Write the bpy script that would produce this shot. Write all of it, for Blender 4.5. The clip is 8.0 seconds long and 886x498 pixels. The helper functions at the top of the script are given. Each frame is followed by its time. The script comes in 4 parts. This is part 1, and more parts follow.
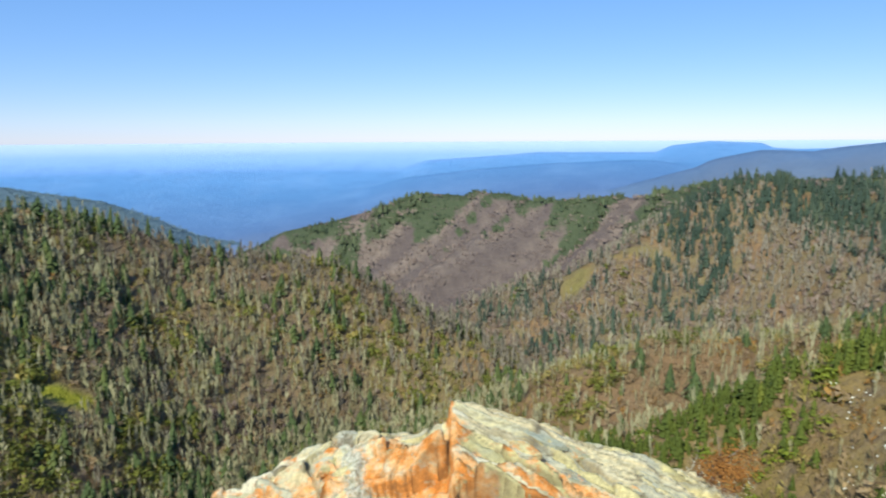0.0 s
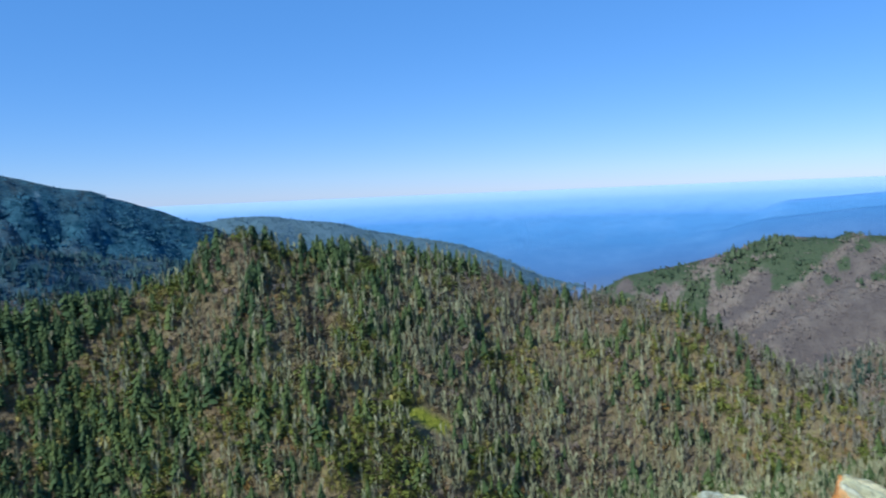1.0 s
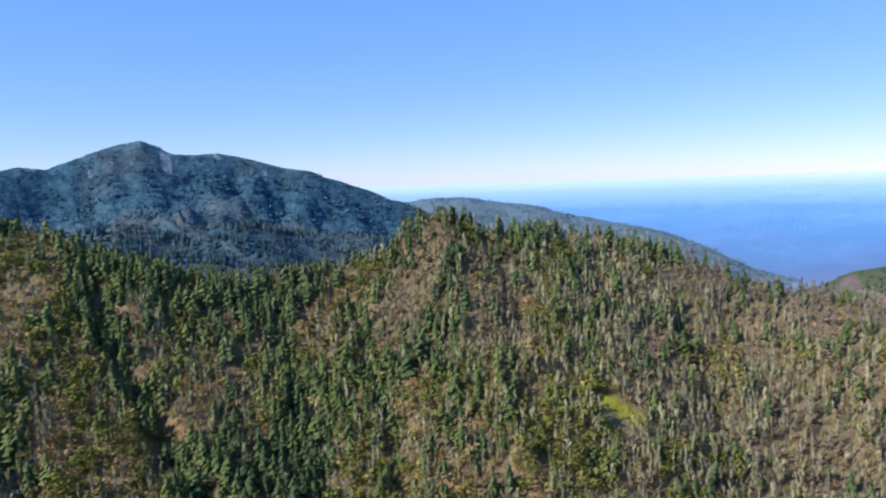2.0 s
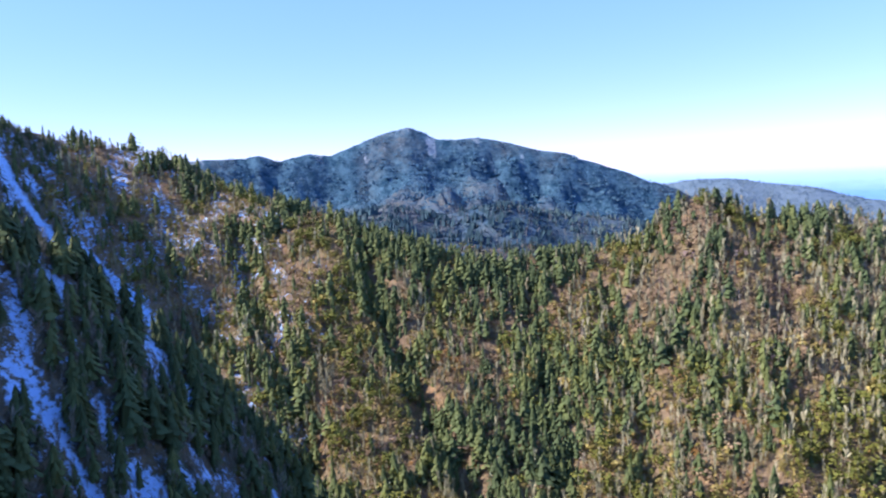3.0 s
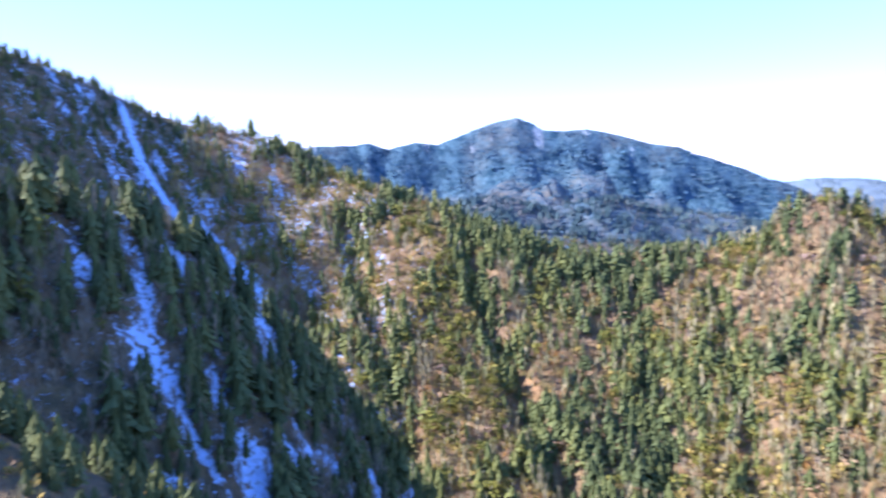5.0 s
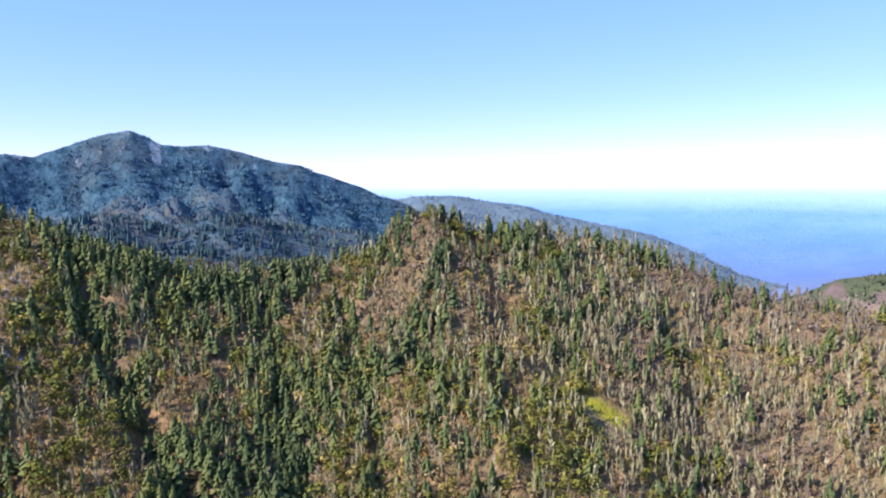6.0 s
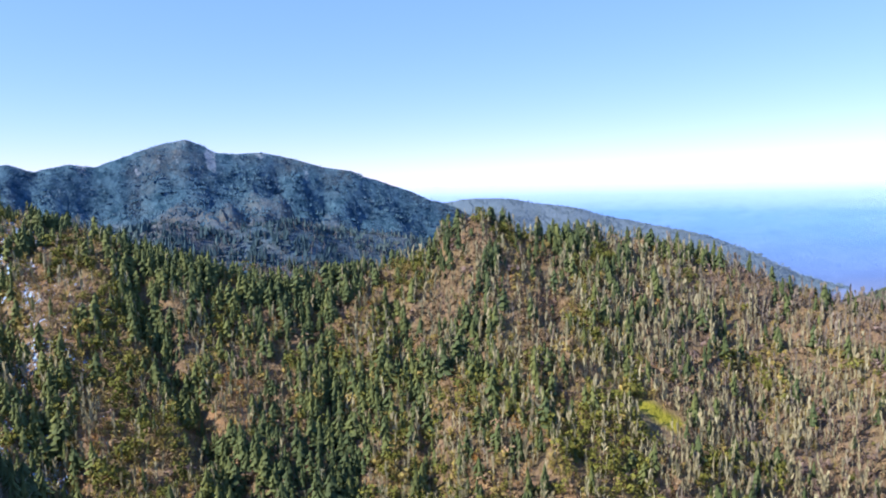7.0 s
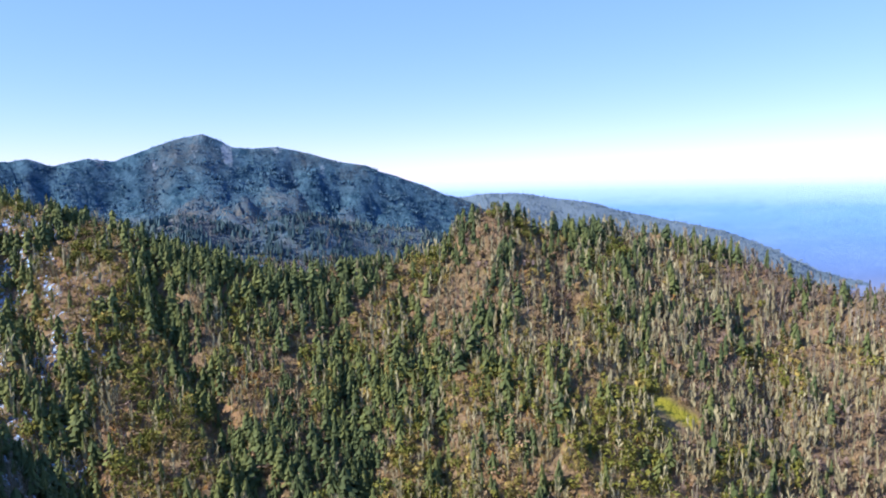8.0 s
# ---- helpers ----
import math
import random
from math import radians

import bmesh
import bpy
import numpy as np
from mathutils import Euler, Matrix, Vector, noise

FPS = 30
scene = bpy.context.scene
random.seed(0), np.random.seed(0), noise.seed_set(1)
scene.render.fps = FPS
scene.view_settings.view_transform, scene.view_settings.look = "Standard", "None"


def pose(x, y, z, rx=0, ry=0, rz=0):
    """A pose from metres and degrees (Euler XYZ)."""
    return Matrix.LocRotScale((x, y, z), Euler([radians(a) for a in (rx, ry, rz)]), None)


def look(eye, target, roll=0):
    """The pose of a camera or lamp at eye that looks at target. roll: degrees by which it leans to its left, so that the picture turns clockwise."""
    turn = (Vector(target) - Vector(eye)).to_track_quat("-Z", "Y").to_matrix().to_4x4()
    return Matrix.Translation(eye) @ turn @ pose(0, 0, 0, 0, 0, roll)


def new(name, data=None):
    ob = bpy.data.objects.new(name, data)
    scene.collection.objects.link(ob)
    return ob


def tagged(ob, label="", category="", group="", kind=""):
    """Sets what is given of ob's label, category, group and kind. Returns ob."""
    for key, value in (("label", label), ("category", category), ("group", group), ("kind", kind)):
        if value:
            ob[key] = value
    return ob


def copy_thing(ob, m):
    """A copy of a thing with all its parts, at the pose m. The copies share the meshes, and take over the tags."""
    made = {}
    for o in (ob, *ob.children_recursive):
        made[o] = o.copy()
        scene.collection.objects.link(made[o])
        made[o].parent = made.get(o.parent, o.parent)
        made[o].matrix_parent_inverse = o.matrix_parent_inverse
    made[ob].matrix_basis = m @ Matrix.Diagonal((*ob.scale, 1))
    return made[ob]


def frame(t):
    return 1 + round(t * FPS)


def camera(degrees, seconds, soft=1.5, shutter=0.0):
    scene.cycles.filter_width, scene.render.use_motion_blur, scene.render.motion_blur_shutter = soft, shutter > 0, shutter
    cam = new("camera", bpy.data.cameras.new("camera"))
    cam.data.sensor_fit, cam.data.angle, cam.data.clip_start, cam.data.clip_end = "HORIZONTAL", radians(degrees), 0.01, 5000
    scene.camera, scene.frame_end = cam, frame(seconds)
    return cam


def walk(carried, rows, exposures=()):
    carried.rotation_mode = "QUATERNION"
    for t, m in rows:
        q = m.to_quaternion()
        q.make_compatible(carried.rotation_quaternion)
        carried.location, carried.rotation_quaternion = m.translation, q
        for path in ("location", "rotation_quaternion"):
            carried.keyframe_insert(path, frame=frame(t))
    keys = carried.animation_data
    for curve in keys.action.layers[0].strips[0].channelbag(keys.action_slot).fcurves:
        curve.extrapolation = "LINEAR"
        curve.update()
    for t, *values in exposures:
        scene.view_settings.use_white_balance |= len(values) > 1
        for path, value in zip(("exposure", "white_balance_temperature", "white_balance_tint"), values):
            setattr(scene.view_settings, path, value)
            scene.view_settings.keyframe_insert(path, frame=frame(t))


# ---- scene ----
# ---------- camera: a person on an outcrop turns on the spot; the eye is the world's origin ----------
cam = camera(62.45, 8.0, soft=2.0, shutter=0.2)
# seconds, pitch, roll, yaw (degrees; yaw counts to the left)
TURN = [
    (0.0, -8.60, 0.35, 0.00), (0.2, -8.30, 0.66, 4.85), (0.5, -7.34, 1.03, 13.20), (1.0, -4.54, 2.44, 26.44), (1.2, -3.93, 2.24, 30.02),
    (1.7, -4.50, 1.85, 37.30), (2.3, -5.93, 1.90, 47.77), (2.5, -6.02, 2.25, 52.63), (3.0, -6.03, 2.37, 61.56), (3.5, -6.06, 2.78, 69.15),
    (4.0, -6.15, 2.81, 74.93), (4.2, -6.05, 2.88, 78.18), (4.5, -6.10, 2.60, 80.80), (4.8, -6.35, 1.80, 77.20), (5.0, -6.55, 0.95, 69.80),
    (5.3, -6.65, -0.01, 55.41), (5.5, -6.34, -0.60, 45.40), (5.7, -5.95, -0.45, 41.95), (6.0, -5.49, 0.20, 41.09), (6.5, -5.27, 0.92, 43.71),
    (7.0, -5.21, 1.18, 44.90), (7.5, -5.57, 1.24, 45.35), (8.0, -5.60, 1.09, 46.09)]
# seconds, stops, kelvin, tint: the camera opens up as it turns towards the shaded side
EXPOSURE = [(0.0, 0.36, 6350, -3), (0.5, 0.24, 5950, -5), (1.0, 0.12, 5250, -7), (1.2, 0.12, 5300, -5), (2.3, 0.78, 6150, 13), (3.0, 1.20, 6000, 24), (3.5, 1.55, 5800, 29), (4.2, 1.95, 5700, 31),
            (5.3, 1.90, 6100, 28), (5.5, 1.75, 6150, 27), (5.8, 1.2, 6350, 21), (6.5, 0.97, 6300, 19), (8.0, 0.97, 6300, 19)]
# the head leans a hand's width to the left while it turns away from the rock
LEAN = [(0.0, 0.0), (0.5, 0.0), (1.0, -0.095), (1.2, -0.12), (2.3, -0.14), (8.0, -0.14)]
walk(cam, [(t, pose(float(np.interp(t, *zip(*LEAN))), 0, 0, 90 + p, r, y)) for t, p, r, y in TURN], EXPOSURE)

# ---------- daylight ----------
SUN_YAW, SUN_UP = 158.0, 38.0
world = bpy.data.worlds.new("sky")
scene.world = world
world.use_nodes = True
wn = world.node_tree.nodes
sky = wn.new("ShaderNodeTexSky")
sky.sky_type, sky.sun_disc = "NISHITA", False
sky.sun_elevation, sky.sun_rotation = radians(SUN_UP), radians(-SUN_YAW)
sky.altitude, sky.air_density, sky.dust_density, sky.ozone_density = 1500, 1.0, 0.1, 2.5
clear = wn.new("ShaderNodeHueSaturation")  # a very clear autumn sky
clear.inputs["Saturation"].default_value = 1.15
cool = wn.new("ShaderNodeMix")
cool.data_type, cool.blend_type = "RGBA", "MULTIPLY"
cool.inputs[0].default_value, cool.inputs[7].default_value = 1.0, (1.0, 0.88, 1.02, 1)
world.node_tree.links.new(sky.outputs[0], cool.inputs[6])
world.node_tree.links.new(cool.outputs[2], clear.inputs["Color"])
even = wn.new("ShaderNodeMix")  # thin high haze evens the sky out
even.data_type = "RGBA"
even.inputs[0].default_value, even.inputs[7].default_value = 0.50, (1.2, 2.65, 5.9, 1)
world.node_tree.links.new(clear.outputs[0], even.inputs[6])
world.node_tree.links.new(even.outputs[2], wn["Background"].inputs[0])
wn["Background"].inputs[1].default_value = 0.122
sun = new("sun", bpy.data.lights.new("sun", "SUN"))
sun.data.energy, sun.data.angle, sun.data.color = 5.0, radians(0.5), (1.0, 0.93, 0.82)
sun_from = Vector((-math.sin(radians(SUN_YAW)) * math.cos(radians(SUN_UP)), math.cos(radians(SUN_YAW)) * math.cos(radians(SUN_UP)), math.sin(radians(SUN_UP))))
sun.matrix_world = look(sun_from * 300, (0, 0, 0))


# ---------- materials ----------
class Mat:
    """A small wrapper round a node tree."""

    def __init__(self, name, rough=0.9):
        self.m = bpy.data.materials.new(name)
        self.m.use_nodes = True
        self.t = self.m.node_tree
        self.b = self.t.nodes["Principled BSDF"]
        self.b.inputs["Roughness"].default_value = rough
        self.b.inputs["Specular IOR Level"].default_value = 0.15

    def node(self, kind, **sets):
        n = self.t.nodes.new(kind)
        for k, v in sets.items():
            n.inputs[k.replace("_", " ")].default_value = v
        return n

    def link(self, a, b):
        self.t.links.new(a, b)

    def pos(self, scale=(1, 1, 1)):
        g = self.t.nodes.new("ShaderNodeNewGeometry")
        mp = self.t.nodes.new("ShaderNodeMapping")
        mp.inputs["Scale"].default_value = scale
        self.link(g.outputs["Position"], mp.inputs["Vector"])
        return mp.outputs[0]

    def noise(self, scale, detail=4, rough=0.6, stretch=(1, 1, 1)):
        n = self.node("ShaderNodeTexNoise", Scale=scale, Detail=detail, Roughness=rough)
        self.link(self.pos(stretch), n.inputs["Vector"])
        return n.outputs["Fac"]

    def ramp(self, fac, stops, smooth=False):
        r = self.t.nodes.new("ShaderNodeValToRGB")
        e = r.color_ramp.elements
        while len(e) < len(stops):
            e.new(0.5)
        for el, (p, c) in zip(e, stops):
            el.position = p
            el.color = (*c, 1) if not isinstance(c, (int, float)) else (c, c, c, 1)
        self.link(fac, r.inputs[0])
        return r.outputs[0]

    def mix(self, fac, a, b, mode="MIX"):
        n = self.t.nodes.new("ShaderNodeMix")
        n.data_type, n.blend_type = "RGBA", mode
        for v, s in ((fac, n.inputs[0]), (a, n.inputs[6]), (b, n.inputs[7])):
            if isinstance(v, (int, float)):
                s.default_value = v
            elif isinstance(v, tuple):
                s.default_value = (*v, 1)
            else:
                self.link(v, s)
        return n.outputs[2]

    def math(self, op, a, b=0.0):
        n = self.t.nodes.new("ShaderNodeMath")
        n.operation = op
        for v, s in ((a, n.inputs[0]), (b, n.inputs[1])):
            if isinstance(v, (int, float)):
                s.default_value = v
            else:
                self.link(v, s)
        return n.outputs[0]

    def attr(self, name):
        n = self.t.nodes.new("ShaderNodeAttribute")
        n.attribute_name = name
        return n.outputs["Fac"]

    def random(self):
        return self.t.nodes.new("ShaderNodeObjectInfo").outputs["Random"]

    def island(self):
        return self.t.nodes.new("ShaderNodeNewGeometry").outputs["Random Per Island"]

    def bump(self, height, strength=0.5, dist=0.1):
        n = self.node("ShaderNodeBump", Strength=strength, Distance=dist)
        self.link(height, n.inputs["Height"])
        self.link(n.outputs[0], self.b.inputs["Normal"])

    def done(self, colour):
        if isinstance(colour, tuple):
            self.b.inputs["Base Color"].default_value = (*colour, 1)
        else:
            self.link(colour, self.b.inputs["Base Color"])
        return self.m


def foliage(name, dark, mid, light):
    """Leaves or twigs: the tint of each tree, of each clump and a fine grain."""
    m = Mat(name, 0.75)
    v = m.math("ADD", m.attr("tint"), m.math("MULTIPLY", m.island(), 0.35))
    v = m.math("MULTIPLY", m.math("ADD", v, m.math("MULTIPLY", m.random(), 0.3)), 0.62)
    c = m.ramp(v, [(0.0, dark), (0.5, mid), (1.0, light)])
    c = m.mix(m.math("MULTIPLY", m.noise(1.3, 3), 0.5), c, mid, "MIX")
    return m.done(c)


SPRUCE = foliage("spruce_needles", (0.030, 0.048, 0.024), (0.066, 0.092, 0.034), (0.142, 0.160, 0.046))
GREENFIR = foliage("young_fir_needles", (0.040, 0.056, 0.012), (0.082, 0.102, 0.018), (0.165, 0.172, 0.028))
PALE = foliage("bare_twigs_pale", (0.165, 0.148, 0.092), (0.295, 0.274, 0.160), (0.45, 0.430, 0.275))
BROWN = foliage("bare_twigs_brown", (0.165, 0.116, 0.068), (0.265, 0.188, 0.104), (0.37, 0.265, 0.125))
SHRUB = foliage("shrub_leaves", (0.055, 0.068, 0.015), (0.115, 0.124, 0.024), (0.195, 0.190, 0.036))
LAUREL = foliage("laurel_leaves", (0.060, 0.086, 0.013), (0.150, 0.175, 0.021), (0.26, 0.265, 0.034))
PEAKSPRUCE = foliage("peak_needles", (0.026, 0.042, 0.034), (0.050, 0.074, 0.054), (0.11, 0.125, 0.07))
PALEGREY = foliage("bare_twigs_grey", (0.125, 0.106, 0.084), (0.205, 0.178, 0.138), (0.31, 0.275, 0.21))
MAUVE = foliage("bare_twigs_mauve", (0.125, 0.090, 0.078), (0.205, 0.152, 0.125), (0.29, 0.215, 0.165))
# greyer copy of the bare twigs, with the shaded ridges' shade in its colour
SHADETWIGS = foliage("shaded_twigs", (0.110, 0.108, 0.084), (0.195, 0.188, 0.142), (0.33, 0.31, 0.24))
OLIVE = foliage("olive_twigs", (0.130, 0.104, 0.038), (0.230, 0.184, 0.056), (0.36, 0.285, 0.078))
RUST = foliage("heath_rust", (0.14, 0.080, 0.026), (0.29, 0.155, 0.046), (0.42, 0.25, 0.07))
# woods of the distant mountain and foothill: blue haze mixed into their colours
HAZEGREEN = foliage("far_conifers", (0.018, 0.064, 0.104), (0.042, 0.110, 0.166), (0.094, 0.170, 0.20))
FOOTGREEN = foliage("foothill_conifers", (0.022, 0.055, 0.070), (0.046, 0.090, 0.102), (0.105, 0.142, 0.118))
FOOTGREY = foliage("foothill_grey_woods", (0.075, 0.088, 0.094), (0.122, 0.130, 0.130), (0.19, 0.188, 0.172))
HAZEGREY = foliage("hazed_grey_woods", (0.040, 0.096, 0.140), (0.068, 0.132, 0.180), (0.125, 0.188, 0.22))
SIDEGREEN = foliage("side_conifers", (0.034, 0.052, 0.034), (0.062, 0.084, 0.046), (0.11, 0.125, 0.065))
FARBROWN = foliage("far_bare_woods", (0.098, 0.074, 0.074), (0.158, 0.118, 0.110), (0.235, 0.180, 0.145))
# the hump's woods, grey-blue haze mixed into their colour
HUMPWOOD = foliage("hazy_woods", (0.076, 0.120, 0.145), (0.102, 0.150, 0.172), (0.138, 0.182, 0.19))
bm_ = Mat("bark", 0.9)
BARK = bm_.done(bm_.ramp(bm_.noise(6, 4, 0.6, (1, 1, 0.2)), [(0.3, (0.10, 0.075, 0.055)), (0.7, (0.26, 0.22, 0.17))]))
bm_ = Mat("silver_bark", 0.85)
SILVER = bm_.done(bm_.ramp(bm_.noise(5, 4, 0.6, (1, 1, 0.3)), [(0.3, (0.30, 0.27, 0.21)), (0.7, (0.52, 0.49, 0.41))]))

# ---------- the land: ridges in plan as (yaw, metres away, degrees above eye level) ----------
rng = np.random.default_rng(7)
HASH = rng.random((256, 256))


def vnoise(x, y):
    """Smooth value noise, 0 to 1."""
    xi, yi = np.floor(x).astype(int), np.floor(y).astype(int)
    u, v = x - xi, y - yi
    u, v = u * u * (3 - 2 * u), v * v * (3 - 2 * v)
    h = lambda i, j: HASH[(xi + i) % 256, (yi + j) % 256]
    return (h(0, 0) * (1 - u) + h(1, 0) * u) * (1 - v) + (h(0, 1) * (1 - u) + h(1, 1) * u) * v


def fbm(x, y, octaves=4):
    total, amp, norm = 0, 1.0, 0
    for k in range(octaves):
        total, norm = total + amp * vnoise(x * 2 ** k + 37.7 * k, y * 2 ** k + 11.3 * k), norm + amp
        amp *= 0.5
    return total / norm


def polar(yaw, dist, up):
    a = radians(yaw)
    return (-dist * math.sin(a), dist * math.cos(a), dist * math.tan(radians(up)))


# name: (crest points, slope on its left hand, slope on its right hand, gully depth, gully spacing)
RIDGES = {
    "main": ([(-60, 260, -6), (-110, 200, 0), (180, 230, 3), (150, 360, 6), (130, 560, 8.0), (117, 800, 8.6), (111, 870, 8.5), (105.1, 940, 8.1), (103, 960, 8.2), (100.1, 990, 7.95), (96.6, 1025, 6.65),
              (93.7, 1060, 5.3), (91.0, 1085, 3.9), (88.2, 1105, 3.15)], 0.75, 1.1, 12, 60),
    "spur": ([(88.2, 1105, 3.15), (84.5, 1090, 2.4), (81.1, 1065, 1.15), (78.9, 1035, -0.54), (72.9, 950, -2.75), (69.9, 900, -3.75), (65.6, 865, -5.66), (60.0, 845, -7.27), (57.4, 840, -7.77), (54.5, 845, -7.48),
              (50.4, 850, -7.09), (46.6, 860, -6.0), (44.0, 870, -3.7), (42.2, 870, -2.95), (40.4, 880, -3.7), (38.9, 890, -4.4), (34.6, 910, -4.52), (31.2, 925, -4.89), (28.2, 940, -5.27), (25.0, 955, -6.14),
              (22.2, 965, -7.02), (19.6, 960, -8.3), (14.9, 950, -9.0), (9.1, 940, -9.8), (6.5, 930, -11.1), (3.9, 915, -12.5), (1.2, 890, -14.2), (-2.9, 850, -16.0), (-6.1, 800, -18.2)], 0.50, 0.58, 11, 62),
    "shade": ([(125, 420, 3), (112, 400, 0.8), (106, 400, -0.6), (100, 410, -1.3), (94.6, 430, -2.8), (90.7, 445, -4.3), (88.4, 455, -6.6), (82.8, 480, -12.6), (79.4, 500, -16.2), (75.2, 525, -21.3), (72.2, 545, -24.9), (69, 560, -28)], 0.95, 1.25, 8, 42),
    "knee": ([(125, 260, -7), (112, 225, -11.2), (107.4, 210, -14.0), (105.5, 203, -15.2), (104.0, 196, -17.0), (102.7, 188, -19.2), (101.1, 178, -21.8), (98, 165, -27)], 0.8, 1.7, 3, 25),
    "far_side": ([(15.1, 1850, -8.4), (12.5, 1850, -7.0), (8.2, 1850, -6.2), (4.6, 1840, -5.2), (2.0, 1830, -4.2), (-1.6, 1820, -4.4), (-2.5, 1820, -4.0), (-5.1, 1800, -4.3), (-6.9, 1790, -4.7),
                  (-10.3, 1760, -4.7), (-12.9, 1730, -4.4), (-14.6, 1700, -4.5), (-17.8, 1640, -3.9), (-21, 1560, -3.0), (-30, 1500, -2.8), (-45, 1400, -1)], 0.55, 0.50, 58, 125),
    "peak": ([(1.5, 1150, -15.0), (-0.8, 1120, -13.6), (-3.3, 1090, -12.5), (-6.5, 1060, -11.3), (-9.3, 1040, -10.7), (-11.9, 1040, -9.3), (-15.1, 1075, -8.0), (-17.1, 1120, -6.1), (-19.4, 1160, -4.7), (-21.3, 1180, -3.4), (-23.2, 1190, -3.1), (-25.4, 1190, -3.3),
              (-26.5, 1190, -3.9), (-28.2, 1180, -3.7), (-31.1, 1160, -3.6), (-45, 1050, -3)], 0.5, 0.37, 9, 75),
    "red_spur": ([(-6.1, 540, -20.5), (-9.7, 560, -18.0), (-14.1, 580, -16.3), (-18.2, 590, -15.2), (-22.3, 590, -15.0), (-30, 560, -13), (-45, 480, -9)], 0.5, 0.42, 5, 40),
    "green_spur": ([(-10, 300, -27), (-14.3, 310, -23.8), (-17.7, 318, -22.2), (-22.5, 325, -19.6), (-26.2, 330, -17.0), (-29.0, 330, -15.2), (-31.0, 330, -14.4), (-34, 330, -13), (-45, 310, -10), (-60, 260, -6)], 0.5, 0.55, 4, 35),
    "blue_mountain": ([(95, 2500, 1.07), (80.9, 2550, 1.77), (76.9, 2550, 1.82), (75.6, 2550, 1.99), (74.1, 2550, 1.47), (72.0, 2550, 2.03), (70.2, 2550, 1.87), (68.1, 2550, 2.63), (66.4, 2550, 3.25), (64.1, 2550, 3.79),
                       (63.0, 2550, 3.37), (62.0, 2550, 2.77), (58.7, 2560, 2.55), (56.4, 2570, 2.02), (54.1, 2575, 1.39), (51.9, 2580, 1.15), (48.9, 2600, -0.15), (45.4, 2620, -1.23), (40, 2650, -4.08)], 0.5, 0.42, 105, 170),
    "foothill": ([(86, 1800, -2.0), (82, 1760, -1.6), (77, 1720, -2.4), (73, 1680, -2.0), (69, 1650, -3.2), (66, 1620, -2.4), (62, 1620, -3.4), (57, 1640, -2.7), (53, 1680, -3.6), (48, 1750, -4.2), (43, 1850, -5.5)], 0.42, 0.40, 22, 95),
    "hump": ([(52, 3000, -3), (45.5, 3000, -1.65), (42.8, 3000, -1.25), (40.1, 3000, -1.3), (37.1, 3000, -1.78), (34.9, 3000, -2.0), (32.4, 3000, -2.75), (28.3, 3010, -3.55), (24.4, 3030, -4.5), (21.7, 3040, -5.5), (18.8, 3060, -7.0), (14, 3080, -8.2)], 0.4, 0.35, 22, 120),
    "blue_shoulder": ([(-9, 3150, -5), (-12.9, 3150, -3.9), (-18.9, 3150, -2.2), (-20.1, 3150, -1.6), (-23.4, 3150, -0.9), (-26.7, 3150, -1.0), (-28.4, 3150, -0.7), (-31.0, 3150, -0.4), (-45, 3100, 0.5)], 0.4, 0.33, 6, 100),
    "long_ridge": ([(9, 3700, -4.6), (3, 3700, -3.0), (-2.8, 3700, -2.35), (-8.0, 3700, -1.95), (-14.0, 3700, -1.7), (-16.1, 3700, -1.72), (-18.8, 3700, -2.15), (-40, 3600, -2.2)], 0.3, 0.2, 0, 100),
    "last_ridge": ([(3, 4200, -2.2), (1.2, 4200, -1.66), (-5.4, 4200, -1.25), (-7.3, 4200, -1.08), (-10.8, 4200, -1.1), (-16.1, 4200, -1.1), (-17.2, 4200, -0.6), (-19.9, 4200, -0.3), (-23.3, 4200, -0.43), (-24.2, 4200, -0.8), (-40, 4100, -0.9)], 0.3, 0.2, 0, 100),
}
RIDGE_NAMES = list(RIDGES)
# ravines cut into the spur's face: (yaw, metres away) down the line, depth, half width
RAVINES = [([(77.6, 945), (75.9, 788), (74.3, 700), (73.4, 656), (72.6, 590)], 20, 26), ([(68.4, 845), (66.2, 748), (64.85, 712), (62.8, 652), (60.6, 608), (58.4, 560)], 22, 24),
           ([(55.5, 800), (54.2, 720), (53.2, 640), (52.8, 580)], 9, 22), ([(49.2, 800), (47.6, 722), (46.6, 640), (46.4, 580)], 11, 20), ([(38.5, 850), (36.8, 760), (36.2, 660)], 8, 24),
           ([(24.5, 890), (22.0, 800), (20.2, 720)], 7, 24)]
AXIS_FROM = {"main": 5, "shade": 2}  # the stretch of crest that the gullies run square to
CRESTS = {n: np.array([polar(*p) for p in r[0]]) for n, r in RIDGES.items()}


def plain_z(r):
    """Valley floor that falls away from the outcrop, then the lowland, which climbs to eye level at the horizon."""
    up = np.interp(r, [0, 300, 500, 900, 1900, 2700, 3100, 3500, 4000, 4500, 4950], [-35, -38, -29, -19, -12.6, -9.6, -8.2, -5.3, -2.9, -1.2, -0.25])
    return np.minimum(r * np.tan(np.radians(up)), -22)


def line_mask(x, y, pts, width):
    """1 on a line in plan, falling to 0 at its width."""
    best = np.full(np.shape(x), 1e9)
    for a, b in zip(pts[:-1], pts[1:]):
        e = (b[0] - a[0], b[1] - a[1])
        u = np.clip(((x - a[0]) * e[0] + (y - a[1]) * e[1]) / (e[0] ** 2 + e[1] ** 2), 0, 1)
        best = np.minimum(best, np.hypot(x - a[0] - u * e[0], y - a[1] - u * e[1]))
    return np.clip(1 - best / width, 0, 1)


